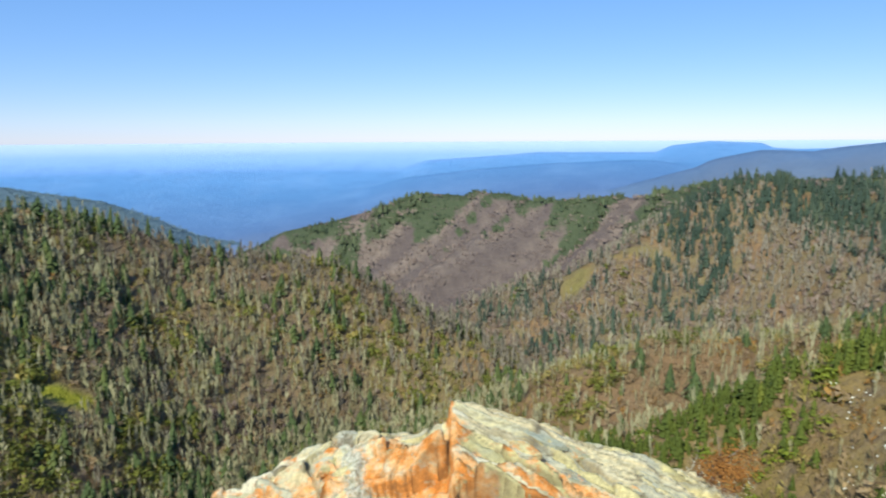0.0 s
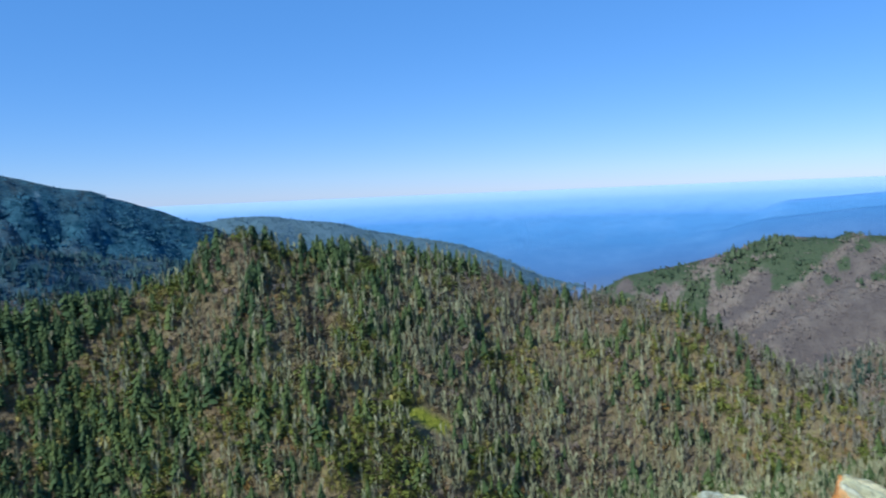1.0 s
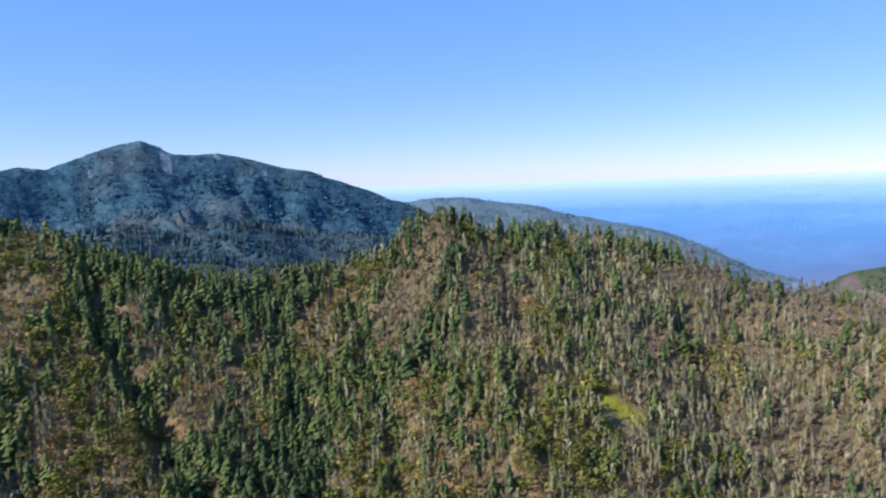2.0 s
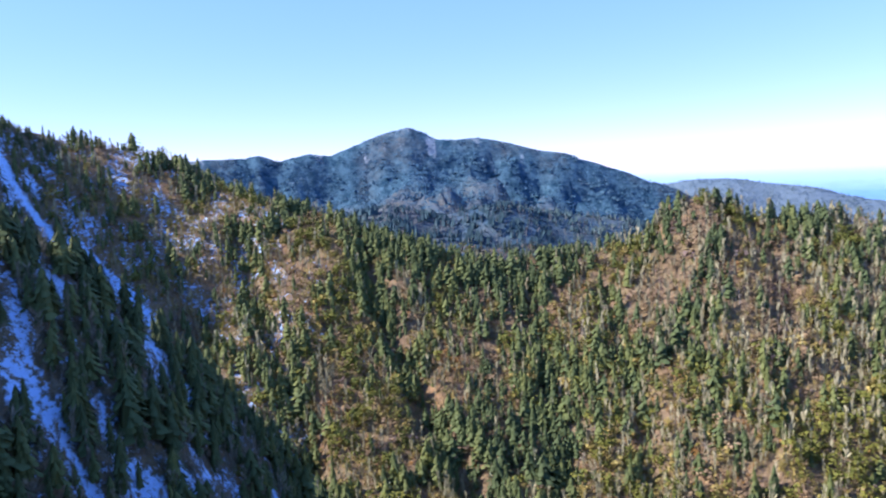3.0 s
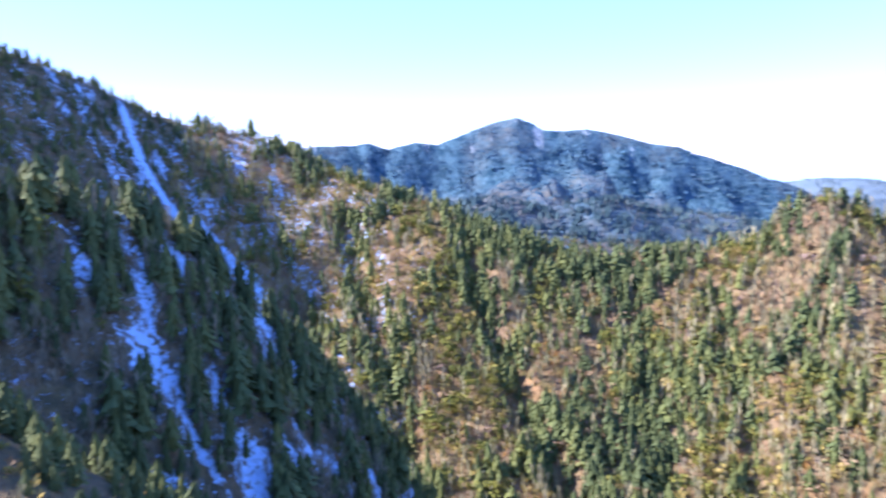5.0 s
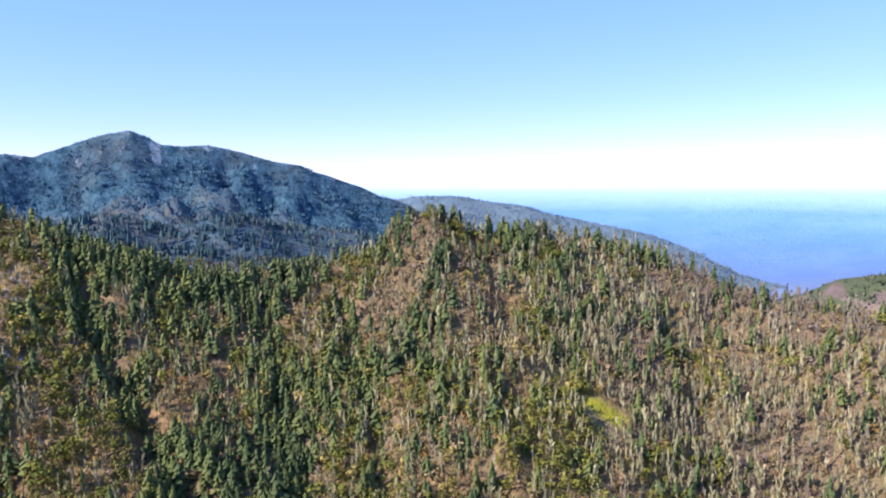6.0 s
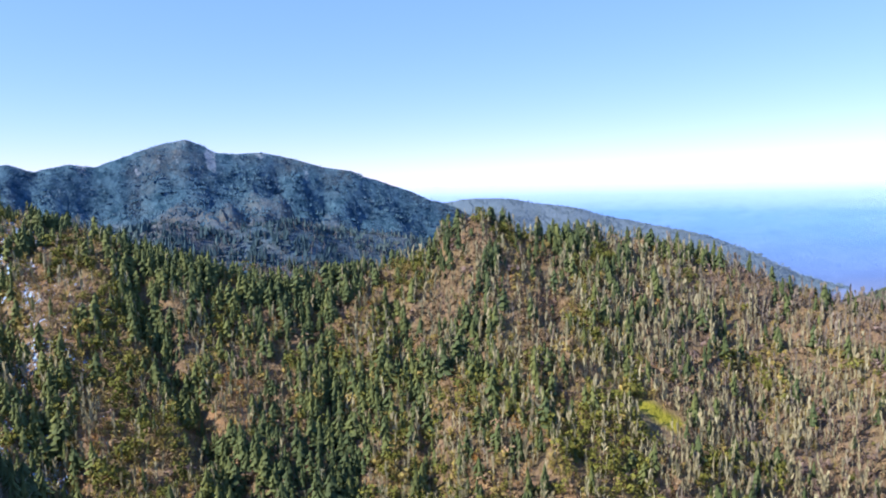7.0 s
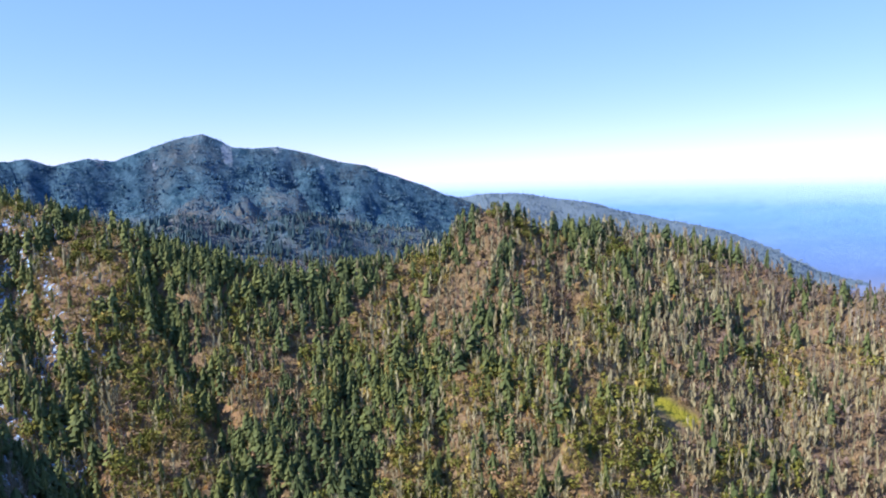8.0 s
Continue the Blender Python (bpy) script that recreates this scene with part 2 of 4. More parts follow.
def ravine_at(x, y):
    """How deep in a ravine a place lies, and its share of that ravine's width."""
    deep, share = np.zeros(np.shape(x)), np.zeros(np.shape(x))
    for pts, cut, half in RAVINES:
        m = line_mask(x, y, [polar(*p, 0) for p in pts], half)
        deep, share = np.maximum(deep, cut * m * m * (3 - 2 * m)), np.maximum(share, m)
    return deep, share


def land(x, y):
    """Height of the land, the ridge that makes it, and the way down from that ridge's crest."""
    x, y = np.asarray(x, float), np.asarray(y, float)
    r = np.hypot(x, y)
    best = plain_z(r)
    second = best - 30
    who = np.full(x.shape, -1)
    down = np.zeros(x.shape)
    along = np.zeros(x.shape)
    wx, wy = x + 26 * (fbm(x / 130, y / 130, 3) - 0.5), y + 26 * (fbm(x / 130 + 50, y / 130, 3) - 0.5)
    for k, name in enumerate(RIDGE_NAMES):
        pts = CRESTS[name]
        _, left, right, deep, gap = RIDGES[name]
        axis = pts[-1][:2] - pts[AXIS_FROM.get(name, 0)][:2]
        axis = axis / math.hypot(*axis)
        ds, zs, sides = [], [], []
        for a, b in zip(pts[:-1], pts[1:]):
            e = b[:2] - a[:2]
            n = math.hypot(*e)
            u = np.clip(((x - a[0]) * e[0] + (y - a[1]) * e[1]) / n ** 2, 0, 1)
            ds.append(np.sqrt((x - a[0] - u * e[0]) ** 2 + (y - a[1] - u * e[1]) ** 2))
            zs.append(a[2] + u * (b[2] - a[2]))
            sides.append(np.clip((e[0] * (y - a[1]) - e[1] * (x - a[0])) / n / 15, -1, 1))
        d = np.minimum.reduce(ds)
        cz, side, total = np.zeros(x.shape), np.zeros(x.shape), np.zeros(x.shape)
        for q, zz, sd in zip(ds, zs, sides):
            wt = np.exp(-(q - d) / (0.10 * d + 2))
            cz, side, total = cz + wt * zz, side + wt * sd, total + wt
        cz, side = cz / total, side / total
        s_at = x * axis[0] + y * axis[1] if name != "far_side" else x - 1.5 * y  # its gullies run aslant
        slope = right + (left - right) * (0.5 + 0.5 * side)
        h = cz - slope * (np.sqrt(d * d + 36) - 6)
        g = fbm(s_at / gap + (0.7 if name == "far_side" else 1.6) * fbm(wx / 90, wy / 90, 2) + 9 * k, d / (gap * 3.5) + 3 * k, 3)
        h = h - deep * (1 - np.abs(2 * g - 1)) * np.clip((d - 8) / 110, 0, 1) * 1.5
        win = h > best
        second = np.where(win, best, np.maximum(second, h))
        who, down, along, best = np.where(win, k, who), np.where(win, d, down), np.where(win, s_at, along), np.where(win, h, best)
    # the outcrop's own steep hill, with its back to the main crest
    hill = -1.75 - 1.25 * np.maximum(np.hypot(x, np.minimum(y + 1.0, 0) * 0.2 + np.maximum(y + 1.0, 0)) - 3.0, 0)
    ledge = -2.75 - 1.2 * np.maximum(np.hypot(x - 2.7, y - 4.4) - 0.7, 0)
    hill = np.maximum(hill, ledge)
    hill = np.where(y < 0, hill, np.maximum(hill, -2.2 - 1.6 * np.maximum(np.hypot(x / 1.3, y - 2.5) - 1.4, 0)))
    who = np.where(hill > best, -2, who)
    best = best + (who == RIDGE_NAMES.index("blue_mountain")) * 34 * (fbm(x / 95, y / 95, 4) - 0.5) * np.clip(down / 90, 0.05, 1)
    best = best - (who == RIDGE_NAMES.index("spur")) * ravine_at(wx, wy)[0] * np.clip(down / 50, 0, 1)
    best = best + ((who == -1) & (r > 2900)) * 4 * (fbm(x / 300, y / 150, 3) - 0.5) * np.clip((4700 - r) / 500, 0, 1)
    rough = np.clip(r / 260, 0, 1) * np.clip((1500 - r) / 500, 0.0, 1)
    z = np.maximum(best, hill) + rough * 5.0 * (fbm(x / 28, y / 28, 3) - 0.5)
    return z, who, down, along


def grid_mesh(name, verts, nu, nv):
    """Quads over an nu x nv grid of points, wrapped round in v."""
    i = np.arange((nu - 1) * nv).reshape(nu - 1, nv)
    j = i // nv * nv + (i + 1) % nv
    quads = np.stack([i, i + nv, j + nv, j], -1).reshape(-1, 4)
    return poly_mesh(name, verts, quads)


def poly_mesh(name, verts, faces, smooth=True):
    me = bpy.data.meshes.new(name)
    n, k = faces.shape
    me.vertices.add(len(verts))
    me.vertices.foreach_set("co", np.ascontiguousarray(verts, np.float32).ravel())
    me.loops.add(n * k)
    me.loops.foreach_set("vertex_index", np.ascontiguousarray(faces, np.int32).ravel())
    me.polygons.add(n)
    me.polygons.foreach_set("loop_start", np.arange(0, n * k, k, dtype=np.int32))
    me.polygons.foreach_set("use_smooth", np.full(n, smooth))
    me.update(calc_edges=True)
    return me


def point_attr(me, name, values):
    a = me.attributes.new(name, "FLOAT", "POINT")
    a.data.foreach_set("value", np.ascontiguousarray(values, np.float32))


yaws = np.radians(np.concatenate([np.arange(-40, 116, 0.38), np.arange(116, 320, 3.0)]))
rings = np.concatenate([[0.02], np.geomspace(1.0, 95, 55), np.geomspace(100, 4950, 310)])
RR, YY = np.meshgrid(rings, yaws, indexing="ij")
GX, GY = -RR * np.sin(YY), RR * np.cos(YY)
GZ, GWHO, GDOWN, GALONG = land(GX, GY)
GW = lambda n: GWHO == RIDGE_NAMES.index(n)


def spot(x, y, yaw, dist, wide, deep):
    """A clearing: degrees wide, metres deep."""
    a, r = np.degrees(np.arctan2(-x, y)), np.hypot(x, y)
    return np.clip(2.2 - 2.2 * np.hypot((a - yaw) / wide, (r - dist + (a - yaw) * deep * 0.12) / deep) + 0.5 * (fbm(x / 9, y / 9, 2) - 0.5), 0, 1)


def chute_at(x, y):
    """Snow lying in the chutes."""
    n, s = fbm(x / 16, y / 16, 3), np.zeros(np.shape(x))
    for pts, w, full in SNOW_CHUTES:
        s = np.maximum(s, line_mask(x, y, [polar(*p, 0) for p in pts], w) * full * (0.72 + 0.75 * n))
    return s


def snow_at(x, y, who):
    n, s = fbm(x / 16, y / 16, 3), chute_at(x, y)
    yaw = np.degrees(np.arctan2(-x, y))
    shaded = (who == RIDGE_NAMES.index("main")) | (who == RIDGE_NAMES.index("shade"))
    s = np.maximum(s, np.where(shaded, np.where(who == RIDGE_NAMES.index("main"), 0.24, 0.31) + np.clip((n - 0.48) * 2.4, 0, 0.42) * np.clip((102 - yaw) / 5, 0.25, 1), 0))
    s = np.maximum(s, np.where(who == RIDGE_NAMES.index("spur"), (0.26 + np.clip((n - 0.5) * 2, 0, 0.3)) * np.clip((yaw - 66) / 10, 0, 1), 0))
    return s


def meadow_at(x, y):
    return np.maximum(np.clip(2.2 * spot(x, y, *MEADOW), 0, 1), np.maximum(0.29 * spot(x, y, *KNOLL), 0.22 * spot(x, y, *KNOLL_STRIP)))


SNOW_CHUTES = [
    ([(93.2, 1045), (92.1, 985), (90.3, 950), (88.3, 935), (86.1, 895), (84, 840)], 17, 0.85),
    ([(99.5, 965), (97.5, 905)], 8, 0.6), ([(96.2, 1000), (94.8, 930)], 7, 0.6), ([(89.8, 1040), (88.2, 985), (86.5, 960)], 12, 0.6),
    ([(92.2, 366), (90.3, 358), (87.7, 342), (84.5, 318)], 6, 0.75), ([(94.5, 372), (92.5, 350)], 5, 0.6), ([(79, 480), (78, 470)], 5, 0.6),
    ([(75.6, 770), (74.3, 700), (73.4, 656)], 10, 0.54), ([(66.4, 755), (64.9, 714)], 8, 0.46), ([(62.9, 655), (61.4, 622)], 8, 0.36), ([(79.5, 800), (77.6, 700)], 10, 0.45),
]
GREEN_BELTS = [(72.6, 895, 1.7, 32), (69.7, 800, 1.0, 45), (69.4, 745, 1.3, 40), (69.5, 700, 0.8, 25), (66.0, 670, 0.8, 28), (65.2, 630, 0.9, 22), (67.0, 618, 1.2, 16), (42.3, 862, 1.0, 20), (40.6, 850, 1.1, 24),
               (32.6, 880, 1.1, 20), (26.7, 892, 1.2, 24), (23.5, 830, 1.0, 12), (32.9, 738, 0.8, 10), (-18.6, 588, 1.2, 12), (-17.2, 586, 0.9, 10)]
RED_GLADES = [(73.2, 835, 1.6, 28), (61.3, 724, 1.5, 26), (37.0, 800, 1.6, 30), (29.5, 830, 1.3, 25)]
MEADOW = (28.4, 695, 2.1, 12)
KNOLL = (-10.5, 1008, 1.6, 34)
KNOLL_STRIP = (-15.6, 1055, 2.6, 18)
PEAK_SCAR = (-26.5, 1168, 0.45, 26)

ground = new("ground", grid_mesh("ground", np.stack([GX, GY, GZ], -1).reshape(-1, 3), len(rings), len(yaws)))
tagged(ground, "wooded mountain slopes falling to a lowland with haze in its colour", "ground", kind="structure")
# ground cover: 0 forest floor near, 1 far brown woods, 2 far woods with haze blue painted in, 3 lowland
far = np.zeros(GX.shape)
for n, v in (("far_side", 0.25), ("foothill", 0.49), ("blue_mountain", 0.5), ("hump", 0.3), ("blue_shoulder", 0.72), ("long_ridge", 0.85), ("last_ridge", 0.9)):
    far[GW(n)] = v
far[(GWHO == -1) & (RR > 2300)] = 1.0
point_attr(ground.data, "far", far.ravel())
point_attr(ground.data, "hump_haze", np.where(GW("hump"), 1.0, 0).ravel())
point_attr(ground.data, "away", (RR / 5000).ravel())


def side_green(x, y, down):
    """Evergreen woods on the far valley side: along the crest and in tongues down the ribs."""
    top = np.clip(0.95 - down / 95 + 2.2 * (fbm(x / 60, y / 60, 4) - 0.5) + 2.6 * (fbm((x - 1.5 * y) / 52, y / 500, 3) - 0.5), 0, 1)
    return np.clip(top + 0.55 * np.clip(7 * (fbm((x - 1.5 * y) / 40, y / 400, 3) - 0.60), 0, 1), 0, 1)


green = np.where(GW("far_side"), side_green(GX, GY, GDOWN), 0)
green = np.maximum(green, np.where(GW("hump"), np.clip(0.9 - GDOWN / 90 + 3 * (fbm(GX / 140, GY / 140, 4) - 0.55), 0, 1), 0))
green = np.maximum(green, np.where(GW("foothill"), np.clip(5 * (fbm(GX / 90, GY / 90, 4) - 0.44) + 0.3 - GDOWN / 500, 0, 1), 0))
green = np.maximum(green, np.where(GW("blue_mountain"), np.clip(4 * (fbm(GX / 170, GY / 170, 5) - 0.40) + 0.55 - GDOWN / 550, 0, 1), 0))
point_attr(ground.data, "green", np.clip(green, 0, 1).ravel())
scar = np.where(GW("blue_mountain") & (np.degrees(YY) > 55), 0.7 * np.clip(7 * (fbm(GX / 48, GY / 48, 4) - 0.60), 0, 1) * np.clip(1.3 - GDOWN / 330, 0, 1), 0)
scar = np.maximum(scar, 1.2 * spot(GX, GY, 62.4, 2515, 0.5, 32))


def rib_at(x, y):
    """Thin ribs and runnels that slant down the far valley side."""
    return fbm((x - 1.5 * y + 60 * fbm(x / 100, y / 100, 3)) / 34, y / 400, 4)


point_attr(ground.data, "rib", rib_at(GX, GY).ravel())
point_attr(ground.data, "scar", scar.ravel())
point_attr(ground.data, "hazel", np.clip(np.where(GW("foothill"), 0.75, np.where(GW("blue_mountain"), np.clip((GDOWN - 140) / 260, 0, 0.7), 0)) + 2.6 * (fbm(GX / 120 + 5, GY / 120, 4) - 0.5), 0, 1).ravel())
point_attr(ground.data, "stone", np.clip(1.3 - RR / 40, 0, 1).ravel())
# where shade is painted into the ground: main and shade ridges, knee
point_attr(ground.data, "shade_dark", np.where(GW("main") | GW("shade"), 0.85, np.where(GW("knee"), 1.0, 0)).ravel())
point_attr(ground.data, "heath", np.maximum(np.where(GW("red_spur"), 0.8, 0), np.maximum(0.9 * spot(GX, GY, *PEAK_SCAR), 0.5 * np.maximum.reduce([spot(GX, GY, *b) for b in RED_GLADES]))).ravel())
point_attr(ground.data, "grass", np.where(GW("green_spur"), 0.75, 0).ravel())
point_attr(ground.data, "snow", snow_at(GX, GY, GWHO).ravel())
point_attr(ground.data, "meadow", meadow_at(GX, GY).ravel())

g_ = Mat("forest_floor", 0.95)
cover = g_.mix(g_.ramp(g_.noise(0.03, 5), [(0.42, 0.0), (0.62, 1.0)]), (0.205, 0.142, 0.084), (0.215, 0.175, 0.080))
cover = g_.mix(g_.ramp(g_.noise(0.022, 4, 0.55), [(0.54, 0.0), (0.64, 0.65)]), cover, (0.29, 0.158, 0.070))
cover = g_.mix(g_.ramp(g_.noise(0.35, 5, 0.7), [(0.42, 0.0), (0.60, 0.85)]), cover, (0.130, 0.094, 0.060))
cover = g_.mix(g_.ramp(g_.noise(0.55, 4, 0.7, (1, 1, 0.4)), [(0.54, 0.0), (0.66, 0.6)]), cover, (0.24, 0.19, 0.125))
# darker ground colour stands in for shade on those slopes
cover = g_.mix(g_.math("MULTIPLY", g_.attr("shade_dark"), g_.ramp(g_.noise(0.12, 5, 0.7), [(0.38, 0.35), (0.6, 1.0)])), cover, (0.062, 0.066, 0.046))
cover = g_.mix(g_.math("MULTIPLY", g_.attr("heath"), g_.ramp(g_.noise(0.06, 5, 0.7), [(0.35, 0.3), (0.6, 1.0)])), cover, (0.185, 0.112, 0.060))
cover = g_.mix(g_.math("MULTIPLY", g_.attr("grass"), g_.ramp(g_.noise(0.08, 5, 0.7), [(0.40, 0.0), (0.55, 1.0)])), cover, (0.215, 0.150, 0.052))
cover = g_.mix(g_.attr("meadow"), cover, g_.mix(g_.noise(0.3, 3), (0.20, 0.195, 0.022), (0.29, 0.275, 0.030)))
purple = g_.mix(g_.ramp(g_.noise(0.03, 6, 0.7), [(0.40, 0.0), (0.62, 1.0)]), (0.130, 0.098, 0.092), (0.190, 0.146, 0.130))
purple = g_.mix(g_.ramp(g_.attr("rib"), [(0.36, 0.0), (0.50, 0.35), (0.64, 1.0)]), g_.mix(0.55, purple, (0.080, 0.066, 0.064)), g_.mix(0.25, purple, (0.24, 0.20, 0.15)))
purple = g_.mix(g_.ramp(g_.math("ADD", g_.attr("green"), g_.math("MULTIPLY", g_.math("SUBTRACT", g_.noise(0.05, 5, 0.7), 0.5), 0.9)), [(0.40, 0.0), (0.62, 1.0)]), purple, g_.mix(g_.noise(0.2, 4), (0.046, 0.062, 0.035), (0.086, 0.100, 0.056)))
# mountain and foothill ground, blued in its colour to stand for haze
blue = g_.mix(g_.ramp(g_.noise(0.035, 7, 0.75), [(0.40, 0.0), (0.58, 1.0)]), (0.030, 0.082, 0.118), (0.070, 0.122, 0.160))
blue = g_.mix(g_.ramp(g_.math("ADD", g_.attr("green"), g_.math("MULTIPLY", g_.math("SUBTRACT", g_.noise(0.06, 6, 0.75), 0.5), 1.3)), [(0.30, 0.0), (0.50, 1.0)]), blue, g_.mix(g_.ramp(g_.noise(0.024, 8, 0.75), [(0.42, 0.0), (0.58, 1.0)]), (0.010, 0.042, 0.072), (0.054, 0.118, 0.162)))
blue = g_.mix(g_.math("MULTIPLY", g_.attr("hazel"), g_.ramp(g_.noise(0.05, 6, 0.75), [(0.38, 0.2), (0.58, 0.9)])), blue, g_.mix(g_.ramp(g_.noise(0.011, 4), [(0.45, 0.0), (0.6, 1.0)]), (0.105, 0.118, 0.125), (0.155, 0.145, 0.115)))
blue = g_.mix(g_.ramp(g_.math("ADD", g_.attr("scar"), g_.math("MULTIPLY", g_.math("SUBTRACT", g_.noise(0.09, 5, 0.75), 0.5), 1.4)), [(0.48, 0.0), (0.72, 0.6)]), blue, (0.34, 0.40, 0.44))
# aerial haze painted into the lowland's colour: bluer, then paler, with distance
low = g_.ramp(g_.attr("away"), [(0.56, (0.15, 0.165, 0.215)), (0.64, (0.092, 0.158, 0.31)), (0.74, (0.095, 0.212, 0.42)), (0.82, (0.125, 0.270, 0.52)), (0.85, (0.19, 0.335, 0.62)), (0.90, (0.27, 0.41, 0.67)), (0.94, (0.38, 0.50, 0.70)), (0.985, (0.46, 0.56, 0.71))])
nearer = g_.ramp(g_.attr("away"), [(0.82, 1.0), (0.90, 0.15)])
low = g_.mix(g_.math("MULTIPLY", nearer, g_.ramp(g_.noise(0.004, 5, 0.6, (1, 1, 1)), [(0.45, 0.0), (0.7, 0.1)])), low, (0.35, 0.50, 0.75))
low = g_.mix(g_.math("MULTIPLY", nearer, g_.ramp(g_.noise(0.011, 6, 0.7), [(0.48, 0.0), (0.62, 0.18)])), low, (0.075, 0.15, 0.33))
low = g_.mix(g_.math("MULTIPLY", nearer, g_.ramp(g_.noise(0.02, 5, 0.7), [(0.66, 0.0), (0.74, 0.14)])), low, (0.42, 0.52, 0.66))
stone = g_.mix(g_.ramp(g_.noise(1.7, 6, 0.7), [(0.35, 0.0), (0.6, 1.0)]), (0.24, 0.20, 0.14), (0.50, 0.44, 0.32))
stone = g_.mix(g_.ramp(g_.noise(1.1, 5, 0.65), [(0.50, 0.0), (0.60, 1.0)]), stone, (0.45, 0.20, 0.08))
stone = g_.mix(g_.ramp(g_.noise(4.0, 6, 0.7), [(0.36, 0.9), (0.46, 0.0)]), stone, (0.09, 0.085, 0.05))
cover = g_.mix(g_.attr("stone"), cover, stone)
fa = g_.attr("far")
c = g_.mix(g_.ramp(fa, [(0.12, 0.0), (0.2, 1.0)]), cover, purple)
# haze painted over the hump's ground as a flat grey-blue
c = g_.mix(g_.math("MULTIPLY", g_.attr("hump_haze"), 0.95), c, (0.108, 0.162, 0.205))
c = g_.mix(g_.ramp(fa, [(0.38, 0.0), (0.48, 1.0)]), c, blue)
# the farthest ridges take on the painted haze colours too
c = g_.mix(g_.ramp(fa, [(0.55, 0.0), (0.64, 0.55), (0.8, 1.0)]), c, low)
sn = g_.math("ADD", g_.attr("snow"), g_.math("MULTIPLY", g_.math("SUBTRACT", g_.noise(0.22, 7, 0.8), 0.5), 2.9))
# the blue of sky-lit shade is put into the snow's own colour
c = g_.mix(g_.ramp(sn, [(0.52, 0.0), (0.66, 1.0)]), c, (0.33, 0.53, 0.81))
g_.bump(g_.math("ADD", g_.math("MULTIPLY", g_.noise(0.5, 5, 0.7), g_.math("SUBTRACT", 1.0, g_.math("MULTIPLY", g_.attr("stone"), 0.85))), g_.math("MULTIPLY", g_.noise(0.05, 4, 0.7), 4.0)), 0.8, 2.0)
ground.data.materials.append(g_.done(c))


# ---------- trees ----------
def tri_mesh(verts, tris):
    return np.array(verts, float), np.array(tris, int)


def spruce_shape(rnd, boughs, broad, core=5):
    """Full pointed crown, 1 high: sloping boughs all round a dense core, thinning to a leader."""
    v, f = [], []
    belly, lop = rnd.uniform(0.6, 1.05), rnd.uniform(0, 6.28)
    if core:
        turn = rnd.uniform(0, 2)
        v = [(0, 0, 0.97)] + [(q * math.cos(turn + 6.283 * k / core), q * math.sin(turn + 6.283 * k / core), z) for q, z in ((0.060, 0.62), (0.095, 0.06)) for k in range(core)]
        for k in range(core):
            m = (k + 1) % core
            f += [(0, 1 + k, 1 + m), (1 + k, 1 + core + k, 1 + core + m), (1 + k, 1 + core + m, 1 + m)]
    for k in range(boughs):
        u = ((k + rnd.random()) / boughs) ** 0.9
        z = 0.04 + 0.88 * u
        a = 2.4 * k + rnd.uniform(-0.5, 0.5)
        rad = (0.150 * (1 - u ** 1.7) ** belly + 0.012) * rnd.uniform(0.62, 1.2) * (1 + 0.16 * math.cos(a - lop))
        side = broad * (0.5 + 0.6 * (1 - u)) * rnd.uniform(0.7, 1.3)
        ca, sa = math.cos(a), math.sin(a)
        lift, drop = rnd.uniform(0.13, 0.22), rnd.uniform(0.0, 0.03)
        n = len(v)
        v += [(0, 0, min(z + lift, 1.0)), (rad * ca - side * sa, rad * sa + side * ca, z - drop), (rad * 1.15 * ca, rad * 1.15 * sa, z - drop * 1.8), (rad * ca + side * sa, rad * sa - side * ca, z - drop)]
        f += [(n, n + 1, n + 2), (n, n + 2, n + 3)]
    return tri_mesh(v, f)


def trunk_shape(high, thick, sides=5, bend=0.0):
    v, f = [], []
    for k, (z, r) in enumerate(((0, 1.35), (0.08, 1.0), (0.55, 0.7), (1, 0.18))):
        for j in range(sides):
            a = 2 * math.pi * j / sides
            v.append((thick * r * math.cos(a) + bend * z * z, thick * r * math.sin(a), high * z))
    for k in range(3):
        for j in range(sides):
            a, b = k * sides + j, k * sides + (j + 1) % sides
            f += [(a, b, b + sides), (a, b + sides, a + sides)]
    return tri_mesh(v, f)


def sliver(v, f, foot, tip, wide, rnd):
    """A thin twig bundle, foot to tip, with a fork."""
    a, b = Vector(foot), Vector(tip)
    s = (b - a).cross(Vector((rnd.uniform(-1, 1), rnd.uniform(-1, 1), rnd.uniform(-0.3, 0.3))))
    s = s.normalized() * wide
    m = a.lerp(b, 0.6)
    n = len(v)
    v.extend([tuple(a), tuple(m + s), tuple(b), tuple(m - s)])
    f.extend([(n, n + 1, n + 2), (n, n + 2, n + 3)])


def bare_shape(rnd, twigs, spread, start=0.25, wide=0.016):
    """Leafless crown of upswept twig bundles, 1 high."""
    v, f = [], []
    for k in range(twigs):
        z = start + (0.8 - start) * (k + rnd.random()) / twigs
        a = rnd.uniform(0, 6.28)
        out = spread * (1 - 0.55 * (z - start)) * rnd.uniform(0.4, 1.0)
        rise = rnd.uniform(0.24, 0.42)
        sliver(v, f, (0, 0, z), (out * math.cos(a), out * math.sin(a), min(z + rise, 1.02)), wide * rnd.uniform(0.7, 1.3), rnd)
    return tri_mesh(v, f)


